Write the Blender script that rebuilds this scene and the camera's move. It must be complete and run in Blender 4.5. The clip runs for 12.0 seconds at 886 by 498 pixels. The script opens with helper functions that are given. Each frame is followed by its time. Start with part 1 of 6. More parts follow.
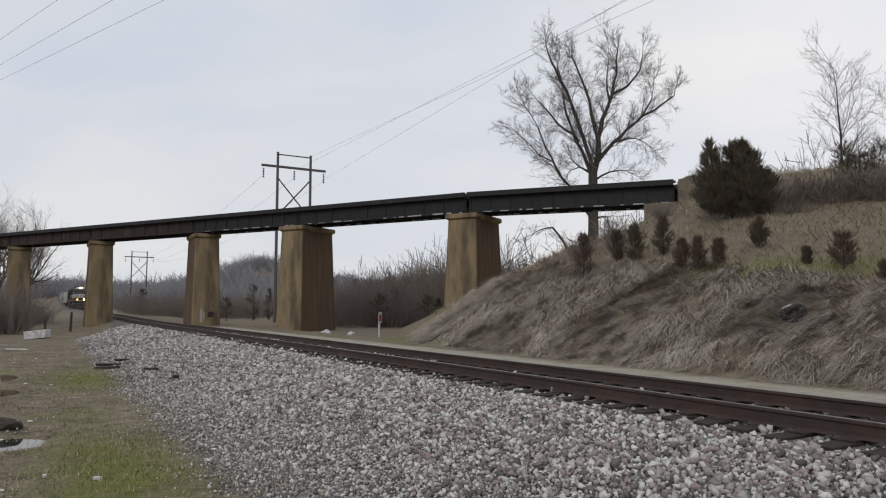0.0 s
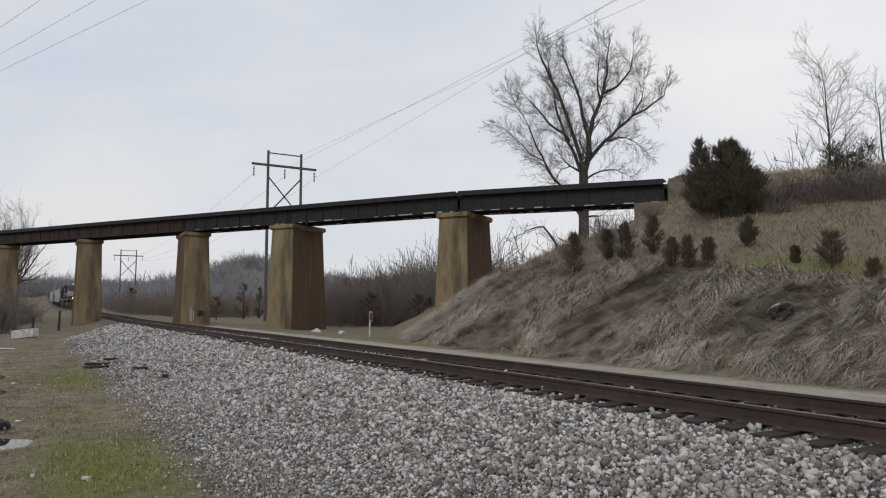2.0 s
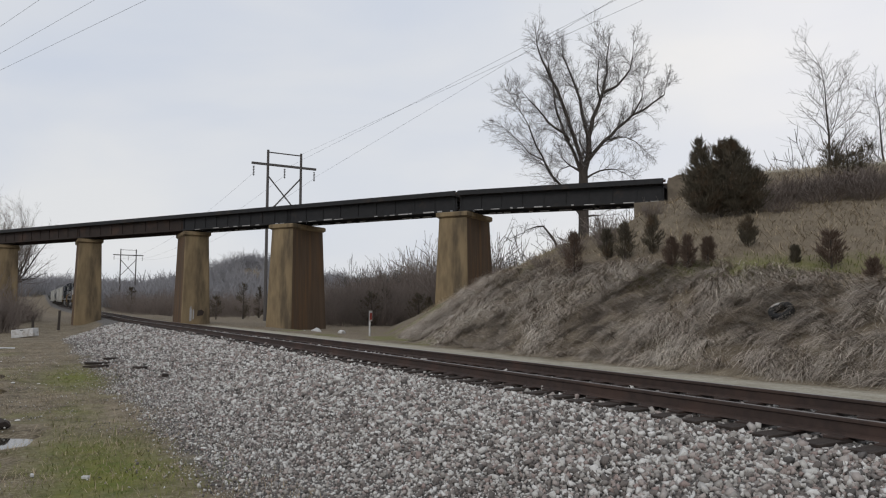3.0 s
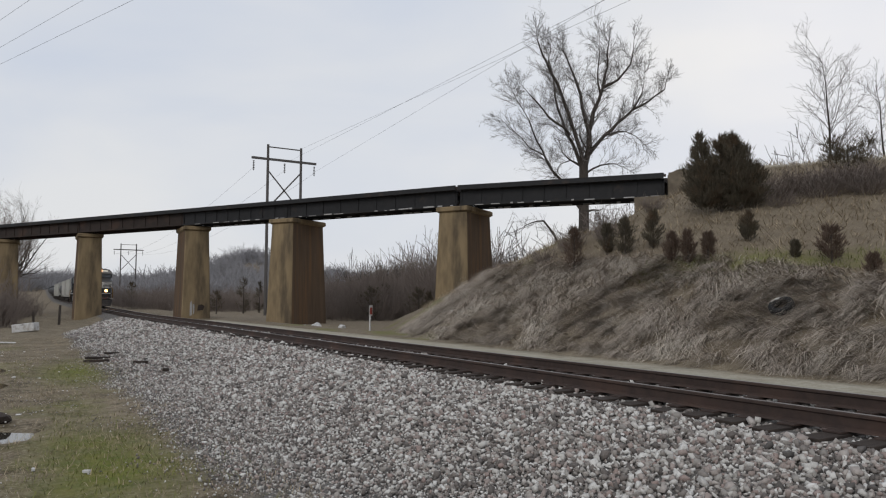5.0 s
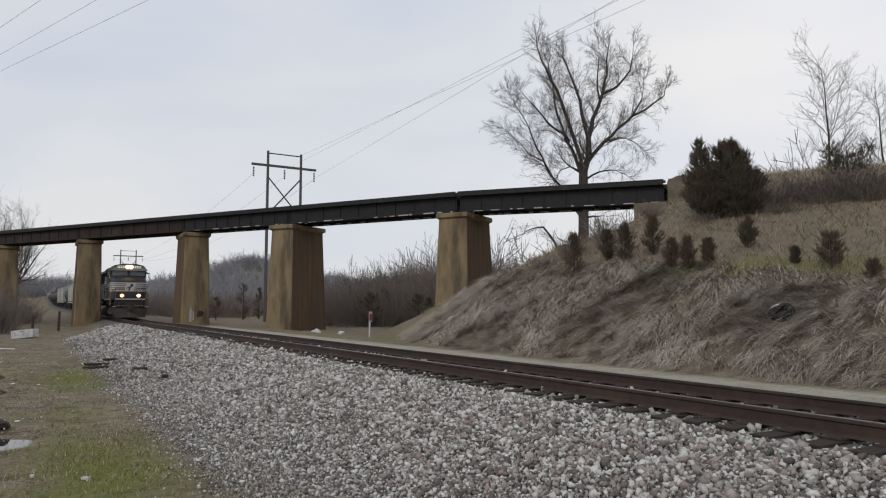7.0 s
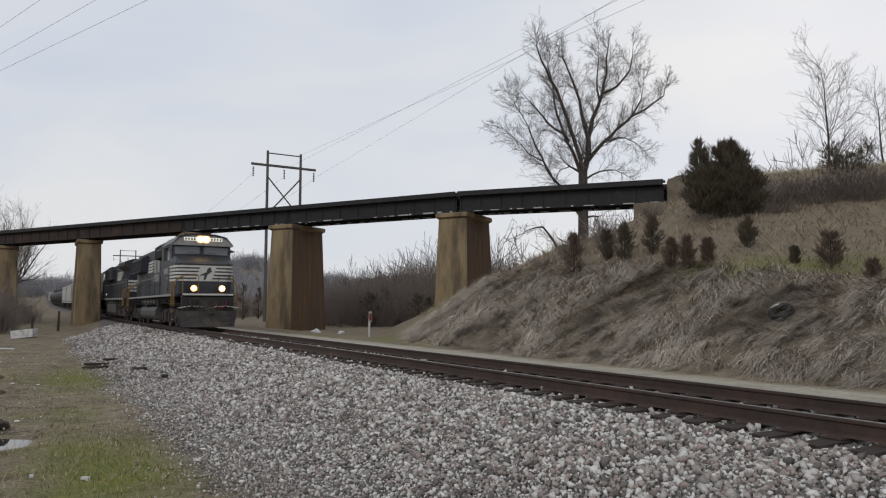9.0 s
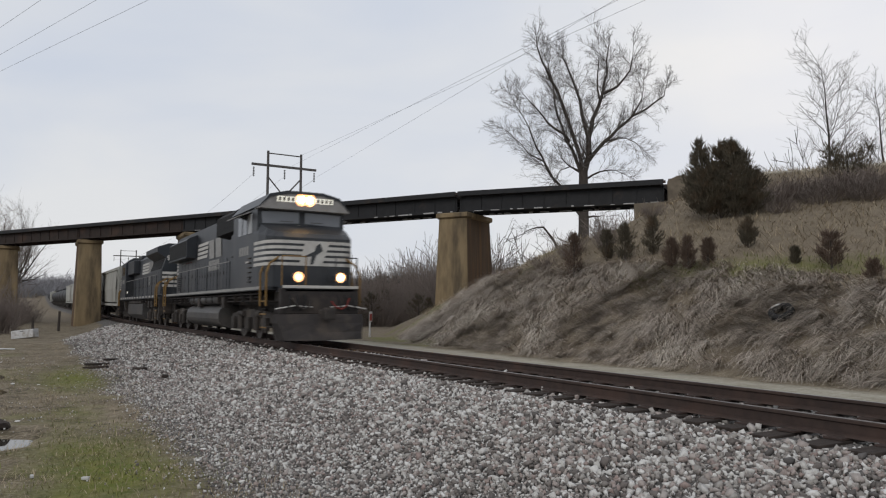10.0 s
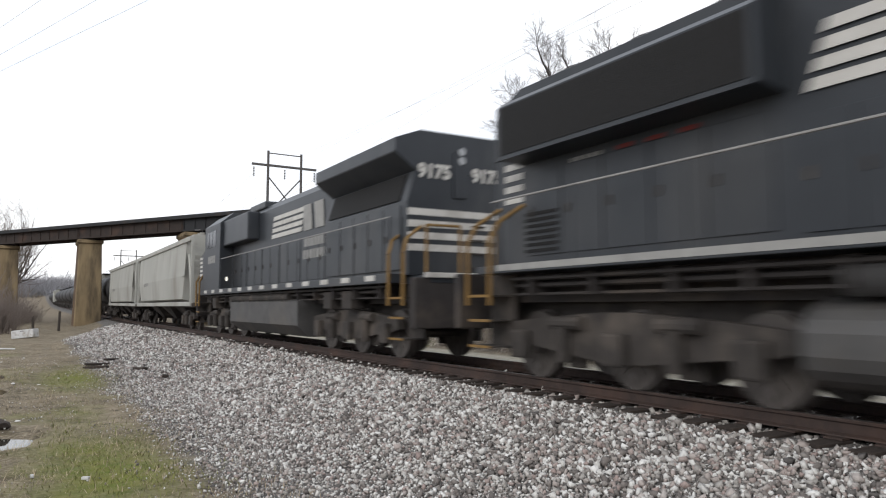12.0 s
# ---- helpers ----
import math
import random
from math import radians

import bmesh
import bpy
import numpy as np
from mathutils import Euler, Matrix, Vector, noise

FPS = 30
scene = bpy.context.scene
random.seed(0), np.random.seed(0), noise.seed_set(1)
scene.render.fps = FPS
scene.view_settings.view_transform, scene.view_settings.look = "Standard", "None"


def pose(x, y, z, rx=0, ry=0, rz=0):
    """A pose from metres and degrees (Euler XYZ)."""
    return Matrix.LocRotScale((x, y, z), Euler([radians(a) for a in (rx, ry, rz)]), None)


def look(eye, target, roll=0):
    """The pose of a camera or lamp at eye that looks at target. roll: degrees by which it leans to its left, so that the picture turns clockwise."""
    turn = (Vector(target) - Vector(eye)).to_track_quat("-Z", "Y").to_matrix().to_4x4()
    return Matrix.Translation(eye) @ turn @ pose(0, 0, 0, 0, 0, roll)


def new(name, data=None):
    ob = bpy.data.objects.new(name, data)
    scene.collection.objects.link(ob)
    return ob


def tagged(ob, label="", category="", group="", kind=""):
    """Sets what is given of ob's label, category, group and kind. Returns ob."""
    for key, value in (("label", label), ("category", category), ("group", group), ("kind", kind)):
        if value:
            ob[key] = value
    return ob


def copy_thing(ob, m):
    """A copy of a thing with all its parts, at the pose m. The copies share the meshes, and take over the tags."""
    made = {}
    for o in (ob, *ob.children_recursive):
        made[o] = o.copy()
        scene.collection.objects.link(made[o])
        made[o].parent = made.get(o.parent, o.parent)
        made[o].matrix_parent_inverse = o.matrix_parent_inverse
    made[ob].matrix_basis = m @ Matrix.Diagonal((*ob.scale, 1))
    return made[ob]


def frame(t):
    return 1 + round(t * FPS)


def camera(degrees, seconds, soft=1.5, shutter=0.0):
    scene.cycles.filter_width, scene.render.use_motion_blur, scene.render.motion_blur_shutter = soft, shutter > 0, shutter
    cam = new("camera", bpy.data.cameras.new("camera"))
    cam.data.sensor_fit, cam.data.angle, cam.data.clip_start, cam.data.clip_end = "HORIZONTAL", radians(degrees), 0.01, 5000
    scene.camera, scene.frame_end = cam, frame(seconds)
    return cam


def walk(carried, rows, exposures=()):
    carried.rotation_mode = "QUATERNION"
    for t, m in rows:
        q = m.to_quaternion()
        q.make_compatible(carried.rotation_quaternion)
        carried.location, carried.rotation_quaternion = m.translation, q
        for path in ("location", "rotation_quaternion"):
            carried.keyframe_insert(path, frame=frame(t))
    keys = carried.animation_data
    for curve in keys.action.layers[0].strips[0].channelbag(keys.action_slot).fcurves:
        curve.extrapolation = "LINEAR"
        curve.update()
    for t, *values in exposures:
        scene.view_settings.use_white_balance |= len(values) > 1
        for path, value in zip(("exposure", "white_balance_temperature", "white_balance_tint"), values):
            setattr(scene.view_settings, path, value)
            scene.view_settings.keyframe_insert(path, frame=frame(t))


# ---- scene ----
EYE = (0.0, 0.0, 1.13)
YAW, PITCH = 30.34, 4.665
cam = camera(64.2, 12.0, soft=1.15, shutter=0.5)


def aim(dx, dy):
    """The hand-held camera's pose, turned off its rest by the given small amounts."""
    yaw = radians(YAW) - dx / 1350.0
    pitch = radians(PITCH) + dy / 1270.0
    way = Vector((math.sin(yaw) * math.cos(pitch), math.cos(yaw) * math.cos(pitch), math.sin(pitch)))
    return look(EYE, Vector(EYE) + way)


SWAY = [(0.0, 17.5, 1.5), (0.5, 9.5, 0.5), (1.0, -3.8, 0.3), (1.5, -2.0, -0.6), (2.0, 0, -0.4), (2.5, 0, -1.6),
        (3.0, -0.3, -1.4), (3.2, -0.3, -1.6), (4.8, 0, -10.5), (5.0, 0, -11), (5.5, -3.4, -4.6), (6.0, -1.5, 0),
        (6.5, 0.3, 0.2), (7.0, -0.4, 0.2), (7.2, -0.4, 0.2), (8.8, -1, 0), (9.0, -1, 0), (9.5, -0.6, 0),
        (10.0, -0.3, 0.2), (10.5, 0, 0.2), (11.0, 0, 0.2), (11.5, 0, 0.2), (12.0, 0, 0)]
walk(cam, [(t, aim(dx, dy)) for t, dx, dy in SWAY],
     exposures=[(0, 0.0), (10.6, 0.0), (11.0, 0.33), (11.3, 0.55), (11.6, 0.68), (12.0, 0.75)])

# ---- sky and light ----
world = bpy.data.worlds.new("overcast")
scene.world = world
world.use_nodes = True
wn, wl = world.node_tree.nodes, world.node_tree.links
wn.clear()
w_out, w_bg = wn.new("ShaderNodeOutputWorld"), wn.new("ShaderNodeBackground")
sky = wn.new("ShaderNodeTexSky")
sky.sky_type, sky.sun_disc, sky.sun_elevation, sky.sun_rotation = "NISHITA", False, radians(22), radians(60)
sky.air_density, sky.dust_density = 1.0, 2.0
w_co, w_map = wn.new("ShaderNodeTexCoord"), wn.new("ShaderNodeMapping")
w_map.inputs["Scale"].default_value = (1.0, 1.0, 2.6)
w_map.inputs["Rotation"].default_value = (0.25, 0.1, 0.4)
w_noise, w_ramp = wn.new("ShaderNodeTexNoise"), wn.new("ShaderNodeValToRGB")
w_noise.inputs["Scale"].default_value, w_noise.inputs["Detail"].default_value = 2.1, 5.0
w_noise.inputs["Roughness"].default_value, w_noise.inputs["Distortion"].default_value = 0.45, 0.4
w_ramp.color_ramp.elements[0].position, w_ramp.color_ramp.elements[1].position = 0.36, 0.66
w_ramp.color_ramp.elements[0].color = (5.75, 6.2, 7.05, 1)
w_ramp.color_ramp.elements[1].color = (7.05, 7.15, 7.32, 1)
w_mix = wn.new("ShaderNodeMix")
w_mix.data_type = "RGBA"
w_mix.inputs["Factor"].default_value = 0.96
wl.new(w_co.outputs["Generated"], w_map.inputs["Vector"])
wl.new(w_map.outputs["Vector"], w_noise.inputs["Vector"])
wl.new(w_noise.outputs["Fac"], w_ramp.inputs["Fac"])
wl.new(sky.outputs["Color"], w_mix.inputs["A"])
wl.new(w_ramp.outputs["Color"], w_mix.inputs["B"])
wl.new(w_mix.outputs["Result"], w_bg.inputs["Color"])
w_bg.inputs["Strength"].default_value = 0.107
wl.new(w_bg.outputs["Background"], w_out.inputs["Surface"])

sun_data = bpy.data.lights.new("sun", "SUN")
sun_data.energy, sun_data.angle, sun_data.color = 0.7, radians(25), (1.0, 0.95, 0.88)
sun = new("sun", sun_data)
sun.matrix_world = look((-30, -20, 24), (0, 0, 0))


# ---- materials ----
def material(name, base, rough=0.8, metal=0.0, tint=None, scale=6.0, amount=0.5, bump=0.0, bump_scale=40.0, stain=None,
             stain_scale=0.7, stain_at=(0.5, 0.7), spec=0.3, stretch=(1, 1, 1), space="Object", random_tint=0.0):
    """A procedural surface: grain between two colours, larger stains, fine relief."""
    m = bpy.data.materials.new(name)
    m.use_nodes = True
    n, l = m.node_tree.nodes, m.node_tree.links
    b = n["Principled BSDF"]
    b.inputs["Roughness"].default_value, b.inputs["Metallic"].default_value = rough, metal
    b.inputs["Specular IOR Level"].default_value = spec
    co, mp = n.new("ShaderNodeTexCoord"), n.new("ShaderNodeMapping")
    mp.inputs["Scale"].default_value = stretch
    if space == "World":
        geo = n.new("ShaderNodeNewGeometry")
        l.new(geo.outputs["Position"], mp.inputs["Vector"])
    else:
        l.new(co.outputs[space], mp.inputs["Vector"])

    def noisy(s, detail=6.0, rough_=0.6):
        t = n.new("ShaderNodeTexNoise")
        t.inputs["Scale"].default_value, t.inputs["Detail"].default_value, t.inputs["Roughness"].default_value = s, detail, rough_
        l.new(mp.outputs["Vector"], t.inputs["Vector"])
        return t

    def ramp(src, a, z):
        r = n.new("ShaderNodeMapRange")
        r.inputs["From Min"].default_value, r.inputs["From Max"].default_value = a, z
        l.new(src, r.inputs["Value"])
        return r.outputs["Result"]

    def mix(f, a, z, mode="MIX"):
        x = n.new("ShaderNodeMix")
        x.data_type, x.blend_type = "RGBA", mode
        for key, v in (("Factor", f), ("A", a), ("B", z)):
            if isinstance(v, (tuple, float, int)):
                x.inputs[key].default_value = v if not isinstance(v, tuple) else (*v[:3], 1)
            else:
                l.new(v, x.inputs[key])
        return x.outputs["Result"]

    tint = tint or tuple(c * 0.6 for c in base)
    grain = noisy(scale)
    col = mix(ramp(grain.outputs["Fac"], 0.5 - 0.5 * amount, 0.5 + 0.5 * amount), tint, base)
    if stain:
        patch = noisy(stain_scale, 4.0, 0.55)
        col = mix(ramp(patch.outputs["Fac"], *stain_at), col, stain)
    if random_tint:
        info = n.new("ShaderNodeNewGeometry")
        col = mix(random_tint, col, mix(info.outputs["Random Per Island"], (0.12, 0.11, 0.1), (0.95, 0.93, 0.9)), "OVERLAY")
    l.new(col, b.inputs["Base Color"])
    if bump:
        fine, bp = noisy(bump_scale, 5.0, 0.65), n.new("ShaderNodeBump")
        bp.inputs["Strength"].default_value, bp.inputs["Distance"].default_value = bump, 0.03
        l.new(fine.outputs["Fac"], bp.inputs["Height"])
        l.new(bp.outputs["Normal"], b.inputs["Normal"])
    return m


def glow(name, color, strength):
    m = bpy.data.materials.new(name)
    m.use_nodes = True
    b = m.node_tree.nodes["Principled BSDF"]
    b.inputs["Base Color"].default_value = (0.9, 0.88, 0.8, 1)
    b.inputs["Emission Color"].default_value = (*color, 1)
    b.inputs["Emission Strength"].default_value = strength
    return m


M_CONCRETE = material("ochre_concrete", (0.29, 0.22, 0.13), 0.9, tint=(0.19, 0.14, 0.083), scale=1.3, stain=(0.10, 0.078, 0.053),
                      stain_scale=0.75, stain_at=(0.46, 0.68), bump=0.35, bump_scale=14, stretch=(1.6, 1.6, 0.35), spec=0.2)
# pier flanks: rust streaks over a base darkened to stand for their shade
M_PIERSIDE = material("rust_and_shade_concrete", (0.14, 0.095, 0.062), 0.9, tint=(0.085, 0.06, 0.042), scale=1.5, stain=(0.165, 0.095, 0.05),
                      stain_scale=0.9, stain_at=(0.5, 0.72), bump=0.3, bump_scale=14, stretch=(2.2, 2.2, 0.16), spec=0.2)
M_GIRDER = material("black_girder_steel", (0.022, 0.022, 0.024), 0.6, tint=(0.012, 0.012, 0.013), scale=2.0, stain=(0.05, 0.035, 0.027),
                    stain_scale=0.8, stain_at=(0.58, 0.75), bump=0.15, bump_scale=20)
M_GIRDER_RUST = material("rusty_girder_steel", (0.042, 0.029, 0.024), 0.75, tint=(0.024, 0.019, 0.017), scale=2.0, stain=(0.07, 0.04, 0.028),
                         stain_scale=0.6, bump=0.2, bump_scale=20)
M_PEEL = material("peeling_white_paint", (0.5, 0.5, 0.5), 0.8, tint=(0.25, 0.24, 0.23), scale=9, bump=0.2)
M_TIE = material("creosoted_timber", (0.055, 0.042, 0.034), 0.9, tint=(0.028, 0.022, 0.02), scale=7, stretch=(0.3, 3, 3), bump=0.5, bump_scale=18)
M_RAIL = material("rusted_rail_steel", (0.068, 0.045, 0.037), 0.7, tint=(0.036, 0.026, 0.023), scale=9, stain=(0.085, 0.05, 0.038), bump=0.15, spec=0.3)
M_RAILTOP = material("polished_rail_head", (0.33, 0.31, 0.3), 0.34, metal=0.85, tint=(0.2, 0.18, 0.17), scale=5, stretch=(1, 0.05, 1))


def stone_material():
    """Crushed rock: each stone has its own grey, buff, pink or dark tone."""
    m = material("ballast_stone", (0.46, 0.44, 0.42), 0.85, tint=(0.22, 0.208, 0.195), scale=14, bump=0.4, bump_scale=60, spec=0.25)
    n, l = m.node_tree.nodes, m.node_tree.links
    geo, ramp, mix = n.new("ShaderNodeNewGeometry"), n.new("ShaderNodeValToRGB"), n.new("ShaderNodeMix")
    tones = [(0.0, (0.045, 0.04, 0.038)), (0.2, (0.15, 0.125, 0.112)), (0.4, (0.36, 0.338, 0.31)), (0.53, (0.31, 0.225, 0.2)), (0.72, (0.56, 0.54, 0.505)), (1.0, (0.8, 0.785, 0.755))]
    els = ramp.color_ramp.elements
    els[0].position, els[0].color = tones[0][0], (*tones[0][1], 1)
    els[1].position, els[1].color = tones[-1][0], (*tones[-1][1], 1)
    for p, c in tones[1:-1]:
        e = els.new(p)
        e.color = (*c, 1)
    mix.data_type, mix.blend_type = "RGBA", "MIX"
    mix.inputs["Factor"].default_value = 0.8
    old = n["Principled BSDF"].inputs["Base Color"].links[0].from_socket
    l.new(geo.outputs["Random Per Island"], ramp.inputs["Fac"])
    l.new(old, mix.inputs["A"])
    l.new(ramp.outputs["Color"], mix.inputs["B"])
    l.new(mix.outputs["Result"], n["Principled BSDF"].inputs["Base Color"])
    return m


M_STONE = stone_material()
M_BARK = material("grey_brown_bark", (0.085, 0.072, 0.062), 0.95, tint=(0.05, 0.042, 0.037), scale=5, bump=0.4, bump_scale=20, stretch=(2, 2, 0.4))
M_TWIG = material("bare_brown_twigs", (0.25, 0.208, 0.184), 0.95, tint=(0.155, 0.128, 0.112), scale=0.8, space="World")
# far twigs paler and bluer than near ones: distance haze put into the colour
M_HAZETWIG = material("haze_tinted_wood", (0.33, 0.325, 0.34), 1.0, tint=(0.23, 0.225, 0.235), scale=0.05, space="World")
M_CEDAR = material("dark_cedar_foliage", (0.118, 0.1, 0.07), 0.9, tint=(0.065, 0.056, 0.041), scale=2.5, stain=(0.115, 0.08, 0.05), stain_scale=1.5, space="World")
M_RUSTCEDAR = material("winter_bronzed_cedar", (0.15, 0.105, 0.08), 0.9, tint=(0.085, 0.062, 0.046), scale=2.5, space="World")
M_STRAW = material("flattened_dead_grass", (0.51, 0.455, 0.395), 0.95, tint=(0.24, 0.202, 0.17), scale=1.4, amount=0.7, stain=(0.5, 0.455, 0.395), stain_scale=0.5, stain_at=(0.5, 0.7), space="World", random_tint=0.6)
M_TAN = material("short_tan_grass", (0.42, 0.35, 0.245), 0.95, tint=(0.21, 0.168, 0.115), scale=0.9, amount=0.7, space="World", random_tint=0.45)
M_GREEN = material("short_green_grass", (0.2, 0.205, 0.06), 0.9, tint=(0.12, 0.13, 0.04), scale=1.5, space="World")
M_GALV = material("weathered_pole_wood", (0.13, 0.12, 0.115), 0.85, tint=(0.08, 0.074, 0.07), scale=3, stretch=(3, 3, 0.3))
M_WIRE = material("dull_wire", (0.12, 0.12, 0.125), 0.5, metal=0.5, tint=(0.1, 0.1, 0.1))
M_PLASTIC = material("dirty_white_enamel", (0.6, 0.6, 0.6), 0.5, tint=(0.45, 0.44, 0.43), scale=4, stain=(0.3, 0.27, 0.23), stain_scale=3)
M_RUBBER = material("black_rubber", (0.02, 0.02, 0.021), 0.75, tint=(0.012, 0.012, 0.012), scale=8, bump=0.2)
M_SIGNRED = material("faded_red_sign", (0.32, 0.06, 0.045), 0.6, tint=(0.22, 0.05, 0.04), scale=5)
M_WATER = material("puddle_water", (0.035, 0.034, 0.03), 0.04, tint=(0.03, 0.028, 0.024), scale=2, spec=0.8)
M_CROWN = material("grey_bare_twigs", (0.19, 0.172, 0.16), 0.95, tint=(0.125, 0.112, 0.105), scale=0.8, space="World")
M_OLDCON = material("grey_brown_concrete", (0.22, 0.185, 0.14), 0.9, tint=(0.12, 0.098, 0.075), scale=1.6, stain=(0.1, 0.085, 0.065), stain_scale=0.7,
                    stain_at=(0.48, 0.68), bump=0.4, bump_scale=12, spec=0.2)


# ---- mesh helpers ----
def part(name, bm, mat, parent=None, label="", smooth=False):
    """Links a bmesh as one mesh object, under a thing or a part."""
    me = bpy.data.meshes.new(name)
    if smooth:
        for f in bm.faces:
            f.smooth = True
    bm.to_mesh(me)
    bm.free()
    me.materials.append(mat)
    ob = new(name, me)
    if parent is not None:
        ob.parent = parent
    if label:
        ob["label"] = label
    return ob


def raw(name, verts, faces, mat, parent=None, label=""):
    me = bpy.data.meshes.new(name)
    me.from_pydata([tuple(v) for v in verts], [], faces)
    me.materials.append(mat)
    ob = new(name, me)
    if parent is not None:
        ob.parent = parent
    if label:
        ob["label"] = label
    return ob


def thing(name, m, label, category, group="", kind=""):
    e = new(name)
    e.empty_display_size = 0.3
    e.matrix_basis = m
    return tagged(e, label, category, group, kind)


def box(bm, x0, x1, y0, y1, z0, z1, bevel=0.0):
    r = bmesh.ops.create_cube(bm, size=1)
    bmesh.ops.scale(bm, vec=(x1 - x0, y1 - y0, z1 - z0), verts=r["verts"])
    bmesh.ops.translate(bm, vec=((x0 + x1) / 2, (y0 + y1) / 2, (z0 + z1) / 2), verts=r["verts"])
    if bevel:
        es = list({e for v in r["verts"] for e in v.link_edges})
        bmesh.ops.bevel(bm, geom=es, offset=bevel, segments=2, affect="EDGES", profile=0.6)
    return bm


def cube(x0, x1, y0, y1, z0, z1, bevel=0.0):
    return box(bmesh.new(), x0, x1, y0, y1, z0, z1, bevel)


def rod(bm, a, b, r, seg=8, r2=None):
    """A round bar from a to b."""
    a, b = Vector(a), Vector(b)
    d = b - a
    m = Matrix.Translation((a + b) / 2) @ d.to_track_quat("Z", "Y").to_matrix().to_4x4()
    bmesh.ops.create_cone(bm, cap_ends=True, segments=seg, radius1=r, radius2=r if r2 is None else r2, depth=d.length, matrix=m)
    return bm


def pipe(points, r, seg=6):
    bm = bmesh.new()
    for a, b in zip(points[:-1], points[1:]):
        rod(bm, a, b, r, seg)
    return bm


def prism(bm, outline, axis, a, b):
    """An outline of 2D points swept along axis from a to b; outline points fill the two other axes in order."""
    def at(p, s):
        return {"x": (s, p[0], p[1]), "y": (p[0], s, p[1]), "z": (p[0], p[1], s)}[axis]
    lo = [bm.verts.new(at(p, a)) for p in outline]
    hi = [bm.verts.new(at(p, b)) for p in outline]
    n = len(outline)
    fs = [bm.faces.new(lo), bm.faces.new(hi)]
    for i in range(n):
        fs.append(bm.faces.new((lo[i], lo[(i + 1) % n], hi[(i + 1) % n], hi[i])))
    bmesh.ops.recalc_face_normals(bm, faces=fs)
    return bm


def loft(bm, rings):
    """Closed skin through rings of equal point counts, with capped ends."""
    vs = [[bm.verts.new(p) for p in ring] for ring in rings]
    fs = [bm.faces.new(vs[0]), bm.faces.new(vs[-1])]
    n = len(vs[0])
    for u, w in zip(vs[:-1], vs[1:]):
        for i in range(n):
            fs.append(bm.faces.new((u[i], u[(i + 1) % n], w[(i + 1) % n], w[i])))
    bmesh.ops.recalc_face_normals(bm, faces=fs)
    return bm


# ---- plan ----
TRACK_X, GAUGE = 7.954, 1.507
ABUT = Vector((32.3, 31.0))
ALONG = Vector((0.5214, -0.8533))      # the viaduct's way, towards the hill
ACROSS = Vector((0.8533, 0.5214))      # away from the camera's side


def grade(y):
    """Height of the rail heads along the line."""
    return 0.0075 * (max(0.0, y - 60) + 0.0) if y < 400 else 0.0075 * 340


def smooth_min(a, b, k):
    h = max(0.0, min(1.0, 0.5 + 0.5 * (b - a) / k))
    return b + (a - b) * h - k * h * (1 - h)


def step(a, b, v):
    t = max(0.0, min(1.0, (v - a) / (b - a)))
    return t * t * (3 - 2 * t)


def hill(x, y):
    p = Vector((x, y)) - ABUT
    w, d = -p.dot(ALONG), -p.dot(ACROSS)
    toe = 14.3 + 0.25 * noise.noise((0, y * 0.3, 3)) + max(0, y - 26) * 0.41
    cut = -0.45 + 0.62 * (x - toe)
    bench = 1.75 + 0.05 * (x - 18)
    side = 8.75 - 0.345 * max(0.0, abs(d + 1.0) - 2.2)
    v = w + 1.4
    end = 4.9 - 0.26 * v if v > 0 else 4.9 - 1.1 * v
    top = smooth_min(smooth_min(side, end, 1.5), 8.75, 0.8)
    return smooth_min(cut, max(top, bench - max(0, w) * 0.3), 0.8)


PUDDLE_Z = -0.6
PUDDLES = [(-0.32, 10.6, 0.5, 0.55, 1), (-0.75, 17.0, 0.5, 0.9, 2), (-0.9, 20.5, 0.55, 1.2, 3)]


def ground_z(x, y):
    far = math.hypot(x, y)
    base = -0.52 - 0.004 * min(max(y, 0), 80) - 0.1 * step(-2, -8, x)
    base += 0.06 * noise.noise((x * 0.5, y * 0.5, 0)) + 0.02 * noise.noise((x * 2, y * 2, 5))
    for qx, qy, qa, qb, _ in PUDDLES:
        q = math.hypot((x - qx) / qa, (y - qy) / qb)
        if q < 2.2:
            base += (PUDDLE_Z - 0.05 + 0.055 * q * q - base) * (1 - step(1.2, 2.2, q))
    up = grade(y)
    base += up * 0.8 * step(-60, 0, x)
    # the ballast bank
    if 1.2 < x < 11.2:
        if x < 6.45:
            bank = -0.235 - (6.45 - x) * (0.077 + 0.22 * step(40, 75, y))
        elif x < 9.5:
            bank = -0.235
        else:
            bank = -0.235 - (x - 9.5) * 0.17
        bank += up + 0.012 * noise.noise((x * 4, y * 4, 1))
        base = max(base, bank)
    if 9.3 < x < 16:
        base = max(base, -0.46 + up + 0.02 * noise.noise((x, y, 2)))
    if x > 13.5 and y < 95:
        h = hill(x, y)
        base = max(base, h + (0.12 * noise.noise((x * 0.6, y * 0.6, 7)) + 0.07 * noise.noise((x * 1.7, y * 1.7, 9))) * step(0, 1.0, h + 0.45))
    # the valley's far side
    if far > 150:
        az = math.degrees(math.atan2(x, y))
        ridge = 8 + 4 * noise.noise((x * 0.006, y * 0.006, 11)) + 17 * math.exp(-((az - 15.5) / 5.0) ** 2) + 5 * step(20, 40, az)
        base += ridge * step(200, 460, far)
    return base


